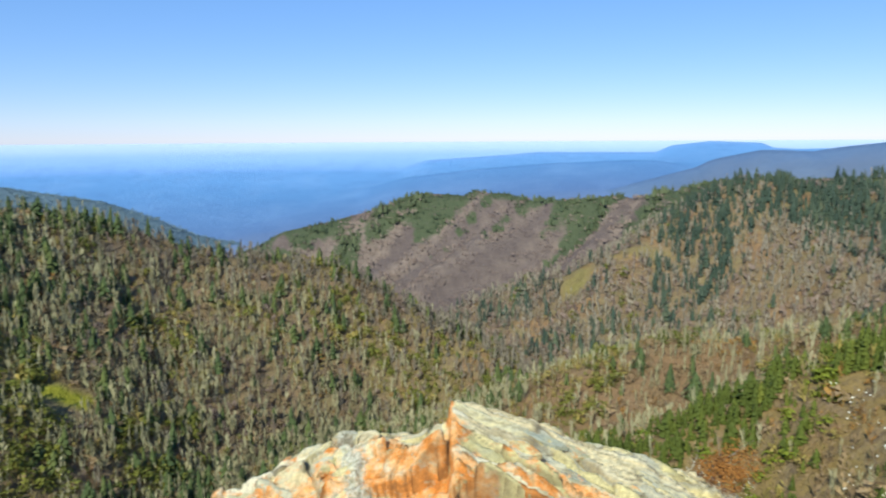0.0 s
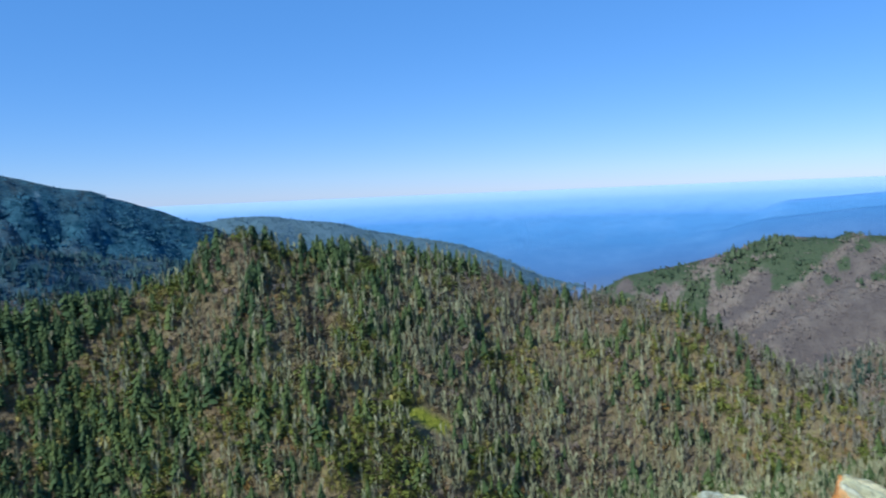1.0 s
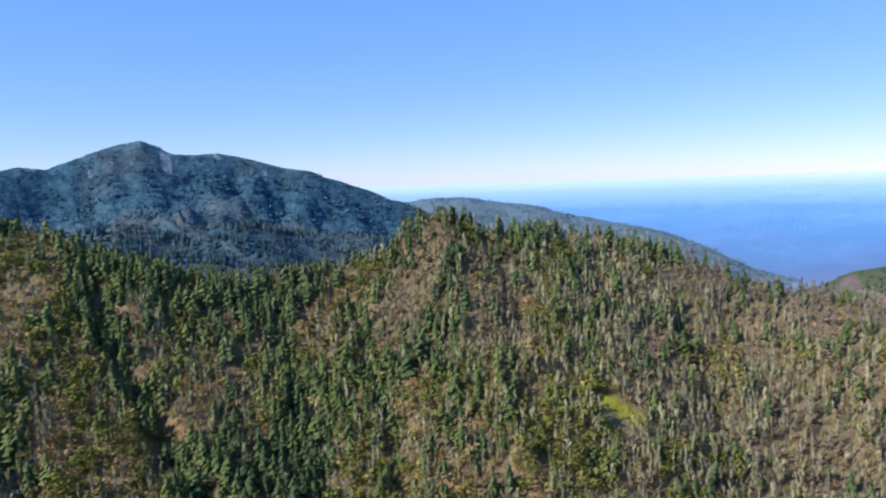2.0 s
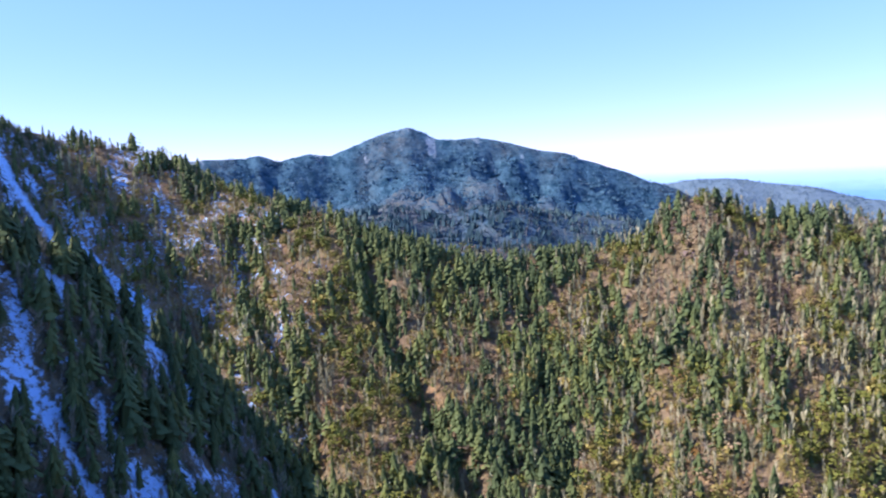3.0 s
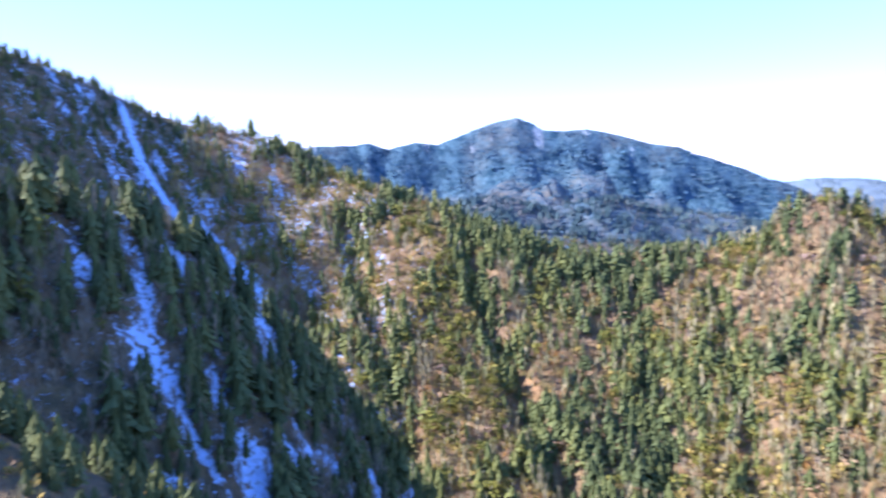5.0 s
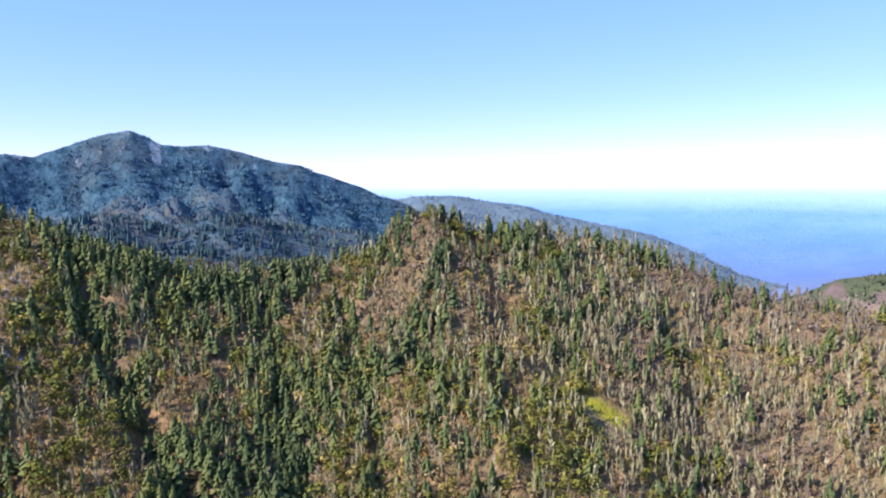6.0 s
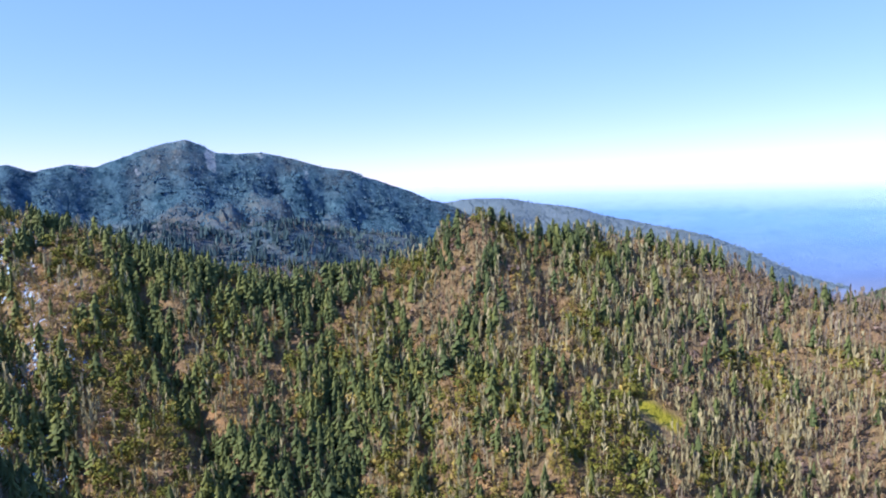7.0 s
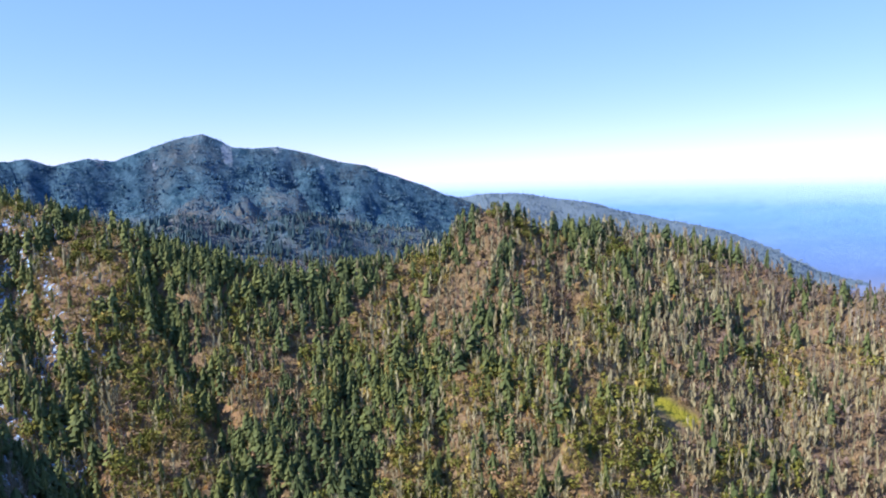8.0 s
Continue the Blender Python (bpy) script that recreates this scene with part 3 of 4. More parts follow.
def leaf_shape(rnd, leaves, size, flat=0.8):
    """Rounded crown of many small clumps, about 1 wide, standing on the ground."""
    v, f = [], []
    lobes = [(rnd.uniform(-0.25, 0.25), rnd.uniform(-0.25, 0.25), rnd.uniform(0.25, 0.6) * flat, rnd.uniform(0.2, 0.34)) for _ in range(5)]
    for k in range(leaves):
        lx, ly, lz, lr = lobes[k % 5]
        d = Vector((rnd.gauss(0, 1), rnd.gauss(0, 1), rnd.gauss(0.2, 1))).normalized()
        c = Vector((lx, ly, lz)) + d * lr * rnd.uniform(0.75, 1.05)
        e = (d + Vector((rnd.uniform(-0.6, 0.6), rnd.uniform(-0.6, 0.6), rnd.uniform(-0.6, 0.6)))).normalized()
        s = e.orthogonal().normalized()
        t = e.cross(s)
        a = rnd.uniform(0, 6.28)
        s, t = s * math.cos(a) + t * math.sin(a), t * math.cos(a) - s * math.sin(a)
        n = len(v)
        for p, q in ((-1, -0.6), (1, -0.5), (0.1, 1.0)):
            o = c + size * (p * s + q * t)
            v.append((o.x, o.y, max(o.z, 0.0)))
        f.append((n, n + 1, n + 2))
    return tri_mesh(v, f)


def clump_shape(rnd, count, spread):
    """A few small pointed crowns standing together, 1 high."""
    v, f = [], []
    for k in range(count):
        cx, cy, h = rnd.uniform(-spread, spread), rnd.uniform(-spread, spread), rnd.uniform(0.6, 1.0)
        n, t = len(v), rnd.uniform(0, 2)
        v += [(cx + rnd.uniform(-0.05, 0.05), cy, h)] + [(cx + 0.22 * math.cos(t + 2.1 * j), cy + 0.22 * math.sin(t + 2.1 * j), 0) for j in range(3)]
        f += [(n, n + 1, n + 2), (n, n + 2, n + 3), (n, n + 3, n + 1)]
    return tri_mesh(v, f)


def join_shapes(parts):
    v, f, n = [], [], 0
    for a, b in parts:
        v.append(a)
        f.append(b + n)
        n += len(a)
    return np.concatenate(v), np.concatenate(f)


def scatter(name, label, shapes, material, spots, high, wide, tints, category="forest"):
    """One joined mesh of many trees: spots (n, 3), heights and widths per tree."""
    if not len(spots):
        return None
    rnd = np.random.default_rng(len(spots))
    pick = rnd.integers(0, len(shapes), len(spots))
    vs, fs, ts, n = [], [], [], 0
    for k, (sv, sf) in enumerate(shapes):
        w = np.nonzero(pick == k)[0]
        if not len(w):
            continue
        a = rnd.uniform(0, 6.28, len(w))
        ca, sa = np.cos(a)[:, None], np.sin(a)[:, None]
        lean = rnd.normal(0, 0.04, (len(w), 2))
        x = (sv[None, :, 0] * ca - sv[None, :, 1] * sa) * wide[w, None] + sv[None, :, 2] * high[w, None] * lean[:, :1] + spots[w, None, 0]
        y = (sv[None, :, 0] * sa + sv[None, :, 1] * ca) * wide[w, None] + sv[None, :, 2] * high[w, None] * lean[:, 1:] + spots[w, None, 1]
        z = sv[None, :, 2] * high[w, None] + spots[w, None, 2]
        vs.append(np.stack([x, y, z], -1).reshape(-1, 3))
        fs.append((sf[None] + (np.arange(len(w)) * len(sv))[:, None, None] + n).reshape(-1, 3))
        ts.append(np.repeat(tints[w], len(sv)))
        n += len(w) * len(sv)
    me = poly_mesh(name, np.concatenate(vs), np.concatenate(fs), smooth=False)
    point_attr(me, "tint", np.concatenate(ts))
    me.materials.append(material)
    return tagged(new(name, me), label, category, kind="stuff")


rnd = random.Random(5)
SPRUCE_NEAR = [spruce_shape(rnd, 130, 0.028, 6) for _ in range(6)]
SPRUCE_CLOSE = [spruce_shape(rnd, 54, 0.040) for _ in range(8)]
SPRUCE_MID = [spruce_shape(rnd, 24, 0.058) for _ in range(12)]
SPRUCE_FAR = [clump_shape(rnd, 5, 0.9) for _ in range(6)]
BARE_NEAR = [bare_shape(rnd, 46, 0.15, 0.2, 0.012) for _ in range(5)]
BARE_CLOSE = [join_shapes([bare_shape(rnd, 20, 0.14, 0.12, 0.013), trunk_shape(0.95, 0.010, 3)]) for _ in range(6)]
BARE_MID = [join_shapes([bare_shape(rnd, 13, 0.125, 0.04, 0.025), trunk_shape(0.92, 0.016, 3)[:1] + (trunk_shape(0.92, 0.016, 3)[1][6:],)]) for _ in range(8)]
BARE_FAR = [bare_shape(rnd, 6, 0.15, 0.05, 0.05) for _ in range(5)]
BROWN_MID = [bare_shape(rnd, 15, 0.36, 0.02, 0.034) for _ in range(7)] + [leaf_shape(rnd, 26, 0.12, 1.1) for _ in range(3)]
BROWN_FAR = [bare_shape(rnd, 6, 0.4, 0.02, 0.09) for _ in range(5)]
WOODS_FAR = [clump_shape(rnd, 5, 1.6) for _ in range(5)]
CROWN_CLOSE = [bare_shape(rnd, 30, 0.36, 0.08, 0.013) for _ in range(6)]
UNDERWOOD = [bare_shape(rnd, 5, 0.5, 0.02, 0.068) for _ in range(8)]
LEAF_NEAR = [leaf_shape(rnd, 300, 0.052, 1.1) for _ in range(4)]
LEAF_CLOSE = [leaf_shape(rnd, 70, 0.09) for _ in range(6)]
LEAF_MID = [leaf_shape(rnd, 58, 0.082, 1.35) for _ in range(8)]

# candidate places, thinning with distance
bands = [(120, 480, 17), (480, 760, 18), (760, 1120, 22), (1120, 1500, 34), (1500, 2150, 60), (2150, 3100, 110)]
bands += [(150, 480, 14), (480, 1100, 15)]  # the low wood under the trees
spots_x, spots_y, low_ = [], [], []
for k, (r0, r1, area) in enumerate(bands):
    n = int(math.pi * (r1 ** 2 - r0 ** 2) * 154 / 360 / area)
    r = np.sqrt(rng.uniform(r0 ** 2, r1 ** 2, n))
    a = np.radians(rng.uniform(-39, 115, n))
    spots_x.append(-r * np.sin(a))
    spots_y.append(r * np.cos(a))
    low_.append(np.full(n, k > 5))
TX, TY, TLOW = np.concatenate(spots_x), np.concatenate(spots_y), np.concatenate(low_)
TZ, TWHO, TDOWN, TALONG = land(TX, TY)
TR, TYAW = np.hypot(TX, TY), np.degrees(np.arctan2(-TX, TY))
# stand every tree on the sheet itself
fi = np.clip(np.searchsorted(rings, TR) - 1, 0, len(rings) - 2)
fu = (TR - rings[fi]) / (rings[fi + 1] - rings[fi])
fy = np.clip((TYAW + 40) / 0.38, 0, 408)
fj = fy.astype(int)
fv = fy - fj
TZ = (GZ[fi, fj] * (1 - fu) + GZ[fi + 1, fj] * fu) * (1 - fv) + (GZ[fi, fj + 1] * (1 - fu) + GZ[fi + 1, fj + 1] * fu) * fv
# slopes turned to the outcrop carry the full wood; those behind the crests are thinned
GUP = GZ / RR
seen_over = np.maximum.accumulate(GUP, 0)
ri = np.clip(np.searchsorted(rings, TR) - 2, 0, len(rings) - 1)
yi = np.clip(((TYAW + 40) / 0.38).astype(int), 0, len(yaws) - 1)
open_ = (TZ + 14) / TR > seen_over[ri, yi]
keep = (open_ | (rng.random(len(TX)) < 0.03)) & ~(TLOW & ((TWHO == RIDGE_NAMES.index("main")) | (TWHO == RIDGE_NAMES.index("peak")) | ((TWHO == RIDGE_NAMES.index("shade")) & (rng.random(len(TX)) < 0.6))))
keep &= (meadow_at(TX, TY) < 0.1) & (meadow_at(TX * 1.014, TY * 1.014) < 0.3) & (meadow_at(TX * 1.028, TY * 1.028) < 0.5) & (spot(TX, TY, *PEAK_SCAR) < 0.4) & (np.maximum(snow_at(TX, TY, TWHO), chute_at(TX * 1.02, TY * 1.02)) < 0.35 + 0.4 * rng.random(len(TX)))
keep &= ~((TYAW > 70) & (TWHO == RIDGE_NAMES.index("spur")) & (rng.random(len(TX)) < 0.12 + 0.25 * np.clip((TYAW - 78) / 6, 0, 1)))
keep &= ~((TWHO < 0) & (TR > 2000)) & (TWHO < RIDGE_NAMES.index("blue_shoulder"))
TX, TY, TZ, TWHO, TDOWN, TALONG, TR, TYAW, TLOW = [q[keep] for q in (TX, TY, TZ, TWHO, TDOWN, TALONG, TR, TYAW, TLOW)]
N = len(TX)
is_ = lambda n: TWHO == RIDGE_NAMES.index(n)
# stands of one kind are drawn out down the slope
wander = 1.1 * fbm(TX / 80, TY / 80, 3)
patch = fbm(TALONG / 34 + wander, TDOWN / 75, 3)
patch2 = fbm(TALONG / 40 + wander + 90, TDOWN / 70, 3)
patch3 = fbm(TX / 42, TY / 42 + 70, 3)
ravine = ravine_at(TX, TY)[1] * is_("spur")
glade = np.maximum.reduce([spot(TX, TY, *b) for b in RED_GLADES])
belt = np.maximum.reduce([spot(TX, TY, *b) for b in GREEN_BELTS])
stand = 1 / (1 + np.exp(-(patch - 0.56) * 42))
p_spruce = np.full(N, 0.10)
w = is_("spur")
base = np.interp(TYAW, [8, 20, 38, 50, 62, 80], [0.03, 0.06, 0.12, 0.17, 0.15, 0.12])
crest = np.clip(1.25 - TDOWN / 48, 0, 1) * np.interp(TYAW, [18, 28, 46], [0.12, 0.65, 0.85])
p_spruce[w] = (0.020 + 0.03 * np.clip((TYAW - 40) / 20, 0, 1) + base * 2.1 * stand + 0.62 * crest * (0.35 + stand) + 0.40 * ravine * np.clip((TYAW - 40) / 10, 0.2, 1))[w]
w = is_("peak")
p_spruce[w] = (0.03 + 0.12 * stand + 0.9 * np.clip(1.3 - TDOWN / 115, 0, 1) * np.clip((-15.5 - TYAW) / 4, 0, 1) * (0.7 + stand))[w]
w = is_("shade")
p_spruce[w] = (0.27 + 0.3 * stand - 0.12 * np.clip((TYAW - 95) / 5, 0, 1) + 0.35 * np.clip(1.4 - TDOWN / 45, 0, 1) * np.clip((97 - TYAW) / 5, 0, 1))[w]
p_spruce[is_("main")] = 0.55
w = is_("knee")
p_spruce[w] = (0.15 + 0.6 * np.clip(TDOWN / 6 - 0.5, 0, 1))[w]
w = is_("green_spur")
p_spruce[w] = (0.01 + 0.95 * np.clip(1.5 - TDOWN / 13, 0, 1) * (patch3 > 0.49) + 0.75 * np.maximum(spot(TX, TY, -27.0, 302, 1.4, 14), spot(TX, TY, -23.0, 308, 1.6, 9)) + 0.45 * (patch > 0.57))[w]
w = is_("red_spur")
p_spruce[w] = (0.03 + 0.10 * stand)[w]
w = is_("far_side")
p_spruce[w] = (0.85 * np.clip(side_green(TX, TY, TDOWN) * 2.2 - 0.9, 0, 1))[w]
w = is_("foothill")
p_spruce[w] = (0.25 + 0.55 * stand)[w]
w = is_("blue_mountain")
p_spruce[w] = (0.35 + 0.6 * (fbm(TX / 150, TY / 150, 3) > 0.47) + np.clip(0.5 - TDOWN / 120, 0, 1))[w]
p_spruce[is_("hump")] = 0.15
p_spruce = np.clip(p_spruce * (1 - 0.6 * glade), 0.0, 0.95) * ~(TLOW & ~is_("green_spur"))
p_shrub = np.clip(0.045 + 1.6 * (patch2 - 0.53), 0.01, 0.4) * np.where(is_("main") | is_("shade"), 0.5, 1) * (TR < 1500)
p_shrub[is_("knee")] = 0.5
w = is_("green_spur")
p_shrub[w] = np.clip(0.24 + 2.2 * (patch2 - 0.5), 0.05, 0.7)[w]
p_shrub = np.maximum(p_shrub + 0.12 * is_("spur") * (TYAW > 12) * (TYAW < 34) * (TR < 740) * (patch3 > 0.5), belt * 0.8) * (1 - 0.8 * glade)
p_pale = np.clip(0.40 + 1.2 * (patch3 - 0.5) - 0.20 * np.clip((TYAW - 42) / 25, 0, 1) + 0.25 * np.clip((36 - TYAW) / 8, 0, 1), 0.12, 0.85) * (1 - 0.35 * glade)
p_pale[is_("green_spur")] = 0.22
p_pale[is_("red_spur")] = 0.42
roll_ = rng.random(N)
is_spruce = (roll_ < p_spruce) & (rng.random(N) > 0.8 * belt)
is_shrub = ~is_spruce & ~TLOW & (rng.random(N) < p_shrub * np.where(is_("peak"), 0.12, 1.0))
is_pale = ~is_spruce & ~is_shrub & ~TLOW & (rng.random(N) < p_pale)
is_brown = ~is_spruce & ~is_shrub & ~is_pale
is_olive = is_brown & (rng.random(N) < np.clip(0.42 + 2.6 * (patch2 - 0.5) + 0.2 * np.clip((TYAW - 45) / 20, 0, 1), 0.02, 0.8) * (1 - 0.8 * glade)) & (TR < 1120) & ~is_("peak")
is_rust = is_brown & ~is_olive & (rng.random(N) < np.clip(0.08 + 4.0 * (patch3 - 0.55) + 0.35 * glade + np.where(is_("red_spur"), 0.15, 0) + np.where(is_("green_spur"), 0.3, 0) + np.where(is_("spur") & (TR < 680) & (TYAW > 34), 0.45, 0), 0, 0.7)) & (TR < 1120) & ~is_("peak")
is_brown &= ~is_olive & ~is_rust
# bare woods turn grey and mauve along the spur's tail and in the glades
is_grey = is_pale & is_("spur") & (rng.random(N) < np.clip((30 - TYAW) / 8, 0.12, 1) * np.clip(1.3 - TDOWN / 75, 0.25, 1)) & (TR >= 600)
is_mauve = is_brown & (TR >= 600) & (is_("spur")) & (rng.random(N) < 0.12 + 0.25 * glade + 0.4 * np.clip((30 - TYAW) / 8, 0, 1))
is_pale &= ~is_grey
is_brown &= ~is_mauve
is_green = is_spruce & is_("green_spur")
SPOTS = np.stack([TX, TY, TZ], -1)
size = np.clip(rng.lognormal(-0.08, 0.42, N), 0.36, 1.75) * np.where(is_("green_spur"), np.where(is_spruce, 0.44, 0.72), 1.0) * np.where(is_("blue_mountain"), np.clip(0.45 + TDOWN / 120, 0, 1), 1.0) * np.where(is_("knee"), np.where(is_spruce, 0.5, 0.42), 1.0) * np.where(is_("red_spur"), 0.75, 1.0) * np.where(is_("main"), 0.56, 1.0) * np.where(TLOW & ~is_spruce, 0.62, 1.0) * np.where(is_spruce & (belt > 0.3), 0.7, 1.0)
girth = np.clip(rng.lognormal(0, 0.22, N), 0.65, 1.7)
size *= np.where(is_("far_side"), np.clip(2.6 * rib_at(TX, TY) - 0.35, 0.4, 1.5), 1.0)
tint = np.clip(0.45 + rng.normal(0, 0.27, N) * np.where(TR > 1500, 0.45, 1.0) + 0.25 * is_spruce * is_("spur") * np.clip((TYAW - 56) / 8, 0, 1) + 1.0 * (patch2 - 0.5) + 0.22 * np.clip((35 - TYAW) / 20, 0, 1) * is_pale + np.where(is_("far_side"), 3.6 * (rib_at(TX, TY) - 0.5), 3.4 * (fbm(TX / 190, TY / 190, 4) - 0.5)) * (TR > 1500), 0, 1)


def sink(w, s):
    p = SPOTS[w].copy()
    p[:, 2] -= s
    return p


alone = np.zeros(N, bool)
for kind_, count in ((is_spruce & ~is_green, 280), (is_pale, 240), (is_shrub, 160)):
    order = np.nonzero(kind_ & (TR < 640))[0]
    alone[order[np.argsort(TR[order])][:count]] = True

# bare trees on the shaded ridges take the greyer, shade-coloured twigs
shaded_bare = (is_pale | is_brown | is_olive | is_rust) & (is_("main") | is_("shade")) & ~alone
is_pale, is_brown, is_olive, is_rust = [k & ~shaded_bare for k in (is_pale, is_brown, is_olive, is_rust)]
close = TR < 600
near_, far1, far2 = TR < 1120, (TR >= 1120) & (TR < 1500), TR >= 1500
jobs = [
    ("spruce_forest", "dark green spruce and fir forest on the near slopes", SPRUCE_MID, SPRUCE, is_spruce & near_ & ~close & ~alone & ~is_("peak") & ~is_green, 16.0, 1.5),
    ("spruce_wood", "dark green spruces crowding the nearest spurs", SPRUCE_CLOSE, SPRUCE, is_spruce & close & ~alone & ~is_green, 17.0, 1.4),
    ("young_firs", "bright green young firs along the near spur's crest", SPRUCE_MID, GREENFIR, is_green, 16.0, 1.6),
    ("spruce_forest_beyond", "dark conifers on the far peak's crest", SPRUCE_MID, PEAKSPRUCE, is_spruce & (far1 | (near_ & is_("peak"))), 14.5, 1.2),
    ("bare_forest", "pale leafless trees standing thickly on the slopes", BARE_MID, PALE, is_pale & near_ & ~close & ~alone & ~is_("peak"), 16.0, 1.0),
    ("grey_bare_forest", "grey leafless trees along the tail of the spur", BARE_MID, PALEGREY, is_grey & near_ & ~close, 14.5, 1.1),
    ("lichened_wood", "grey-brown leafless trees on the snowy slope, shade put into their colour", BARE_MID + BROWN_MID, SHADETWIGS, shaded_bare & ~close, 12.0, 1.0),
    ("lichened_brush", "grey-brown bare trees on the nearest shaded slope, shade put into their colour", BARE_CLOSE + CROWN_CLOSE, SHADETWIGS, shaded_bare & close, 12.0, 0.95),
    ("bare_wood", "pale leafless trees on the nearest spurs", BARE_CLOSE, PALE, is_pale & close & ~alone, 14.5, 1.0),
    ("bare_forest_beyond", "pale leafless woods on the peak's slope", BARE_FAR, PALEGREY, is_pale & (far1 | (near_ & is_("peak"))), 14.0, 0.9),
    ("brown_wood", "brown leafless low wood between the taller trees", BROWN_MID, BROWN, is_brown & near_ & ~is_("peak") & ~TLOW, 8.5, 1.0),
    ("mauve_wood", "mauve-brown leafless low wood in the glades", BROWN_MID, MAUVE, is_mauve & ~TLOW, 8.5, 1.0),
    ("olive_wood", "olive and khaki low wood between the taller trees", BROWN_MID, OLIVE, is_olive & ~TLOW, 9.0, 1.0),
    ("rusty_heath", "rust-orange dry heath and scrub on the slopes", BROWN_MID, RUST, is_rust & ~TLOW, 6.5, 1.1),
    ("brown_underwood", "brown brushwood under the trees", UNDERWOOD, BROWN, is_brown & near_ & TLOW & ~is_("peak"), 8.0, 1.0),
    ("mauve_underwood", "mauve-brown brushwood in the glades", UNDERWOOD, MAUVE, is_mauve & TLOW, 8.0, 1.0),
    ("olive_underwood", "olive brushwood under the trees", UNDERWOOD, OLIVE, is_olive & TLOW, 8.0, 1.0),
    ("rusty_underwood", "rust-orange brushwood on the slopes", UNDERWOOD, RUST, is_rust & TLOW, 7.0, 1.1),
    ("brown_wood_beyond", "brown leafless woods across the valley", BROWN_FAR, MAUVE, is_brown & (far1 | (near_ & is_("peak"))), 9.0, 1.0),
    ("shrubs", "yellow-green evergreen trees in patches on the slopes", LEAF_MID, SHRUB, is_shrub & (TR < 1500) & ~alone & ~is_("green_spur"), 10.5, 0.85),
    ("laurel_thicket", "bright green laurel thicket along the near spur", LEAF_CLOSE, LAUREL, is_shrub & ~alone & is_("green_spur"), 7.5, 1.2),
    ("far_conifers", "conifer forest on the distant mountain with blue haze in its colour", SPRUCE_FAR, HAZEGREEN, is_spruce & (TR > 2150) & is_("blue_mountain"), 6.5, 1.6),
    ("foothill_conifers", "conifers on the lower ridge before the mountain", SPRUCE_FAR, FOOTGREEN, is_spruce & far2 & is_("foothill"), 12.5, 0.85),
    ("far_side_conifers", "dark green conifers along the far valley side's crest", SPRUCE_FAR, SIDEGREEN, is_spruce & far2 & is_("far_side"), 8.0, 1.1),
    ("far_woods", "mauve-brown leafless woods on the distant ridges", WOODS_FAR, FARBROWN, ~is_spruce & far2 & is_("far_side"), 4.5, 1.2),
    ("grey_woods", "grey leafless woods on the distant mountain with blue haze in their colour", WOODS_FAR, HAZEGREY, ~is_spruce & far2 & is_("blue_mountain"), 4.5, 1.4),
    ("hazy_woods", "grey woods on the long low hill with haze in their colour", WOODS_FAR, HUMPWOOD, far2 & is_("hump"), 5.5, 1.2),
    ("foothill_woods", "grey leafless woods below the distant mountain", BARE_FAR, FOOTGREY, ~is_spruce & far2 & is_("foothill"), 11.0, 1.0),
]
for name, label, shapes, mat, w, high, fat in jobs:
    h = high * size[w]
    scatter(name, label, shapes, mat, sink(w, 0.4), h, h * fat * girth[w], tint[w])


def mesh_of(name, shape, material, tint=0.5):
    me = poly_mesh(name, shape[0], shape[1], smooth=False)
    point_attr(me, "tint", np.full(len(shape[0]), tint))
    me.materials.append(material)
    return me


def child(name, me, parent, label=""):
    ob = new(name, me)
    ob.parent = parent
    return tagged(ob, label)


def limbs_shape(rnd, high, count, reach, start):
    """A few tapered three-sided limbs from the trunk's axis."""
    v, f = [], []
    for k in range(count):
        z = high * (start + (0.75 - start) * k / count)
        a = 2.4 * k + rnd.uniform(-0.4, 0.4)
        foot, tip = Vector((0, 0, z)), Vector((reach * math.cos(a), reach * math.sin(a), z + reach * rnd.uniform(0.9, 1.6)))
        u = (tip - foot).orthogonal().normalized() * high * 0.008
        w_ = (tip - foot).normalized().cross(u)
        n = len(v)
        v += [tuple(foot + u), tuple(foot - u * 0.5 + w_ * 0.87), tuple(foot - u * 0.5 - w_ * 0.87), tuple(tip)]
        f += [(n, n + 1, n + 3), (n + 1, n + 2, n + 3), (n + 2, n, n + 3)]
    return tri_mesh(v, f)


def sized(shape, high, wide):
    return shape[0] * np.array([wide, wide, high]), shape[1]


def spruce_tree(rnd, k):
    top = new("spruce_tree")
    child("trunk", mesh_of("spruce_trunk", sized(trunk_shape(0.85, 0.017, 6), 17.5, 16.0), BARK), top)
    child("crown", mesh_of("spruce_crown", sized(SPRUCE_NEAR[k], 17.5, 24.0), SPRUCE, rnd.uniform(0.15, 0.7)), top)
    return tagged(top, "dark green spruce with a narrow ragged crown on the slope", "tree", "spruces on the near slopes")


def bare_tree(rnd, k):
    top = new("bare_tree")
    child("trunk", mesh_of("bare_trunk", sized(trunk_shape(0.95, 0.013, 6, 0.02), 14.5, 13.0), SILVER), top)
    child("limbs", mesh_of("bare_limbs", limbs_shape(rnd, 14.5, 9, 1.6, 0.3), SILVER), top)
    child("crown", mesh_of("bare_crown", sized(BARE_NEAR[k], 14.5, 14.0), PALE, rnd.uniform(0.2, 0.8)), top, "pale leafless twigs")
    return tagged(top, "pale leafless tree with upswept twigs among spruces", "tree", "bare trees on the near slopes")


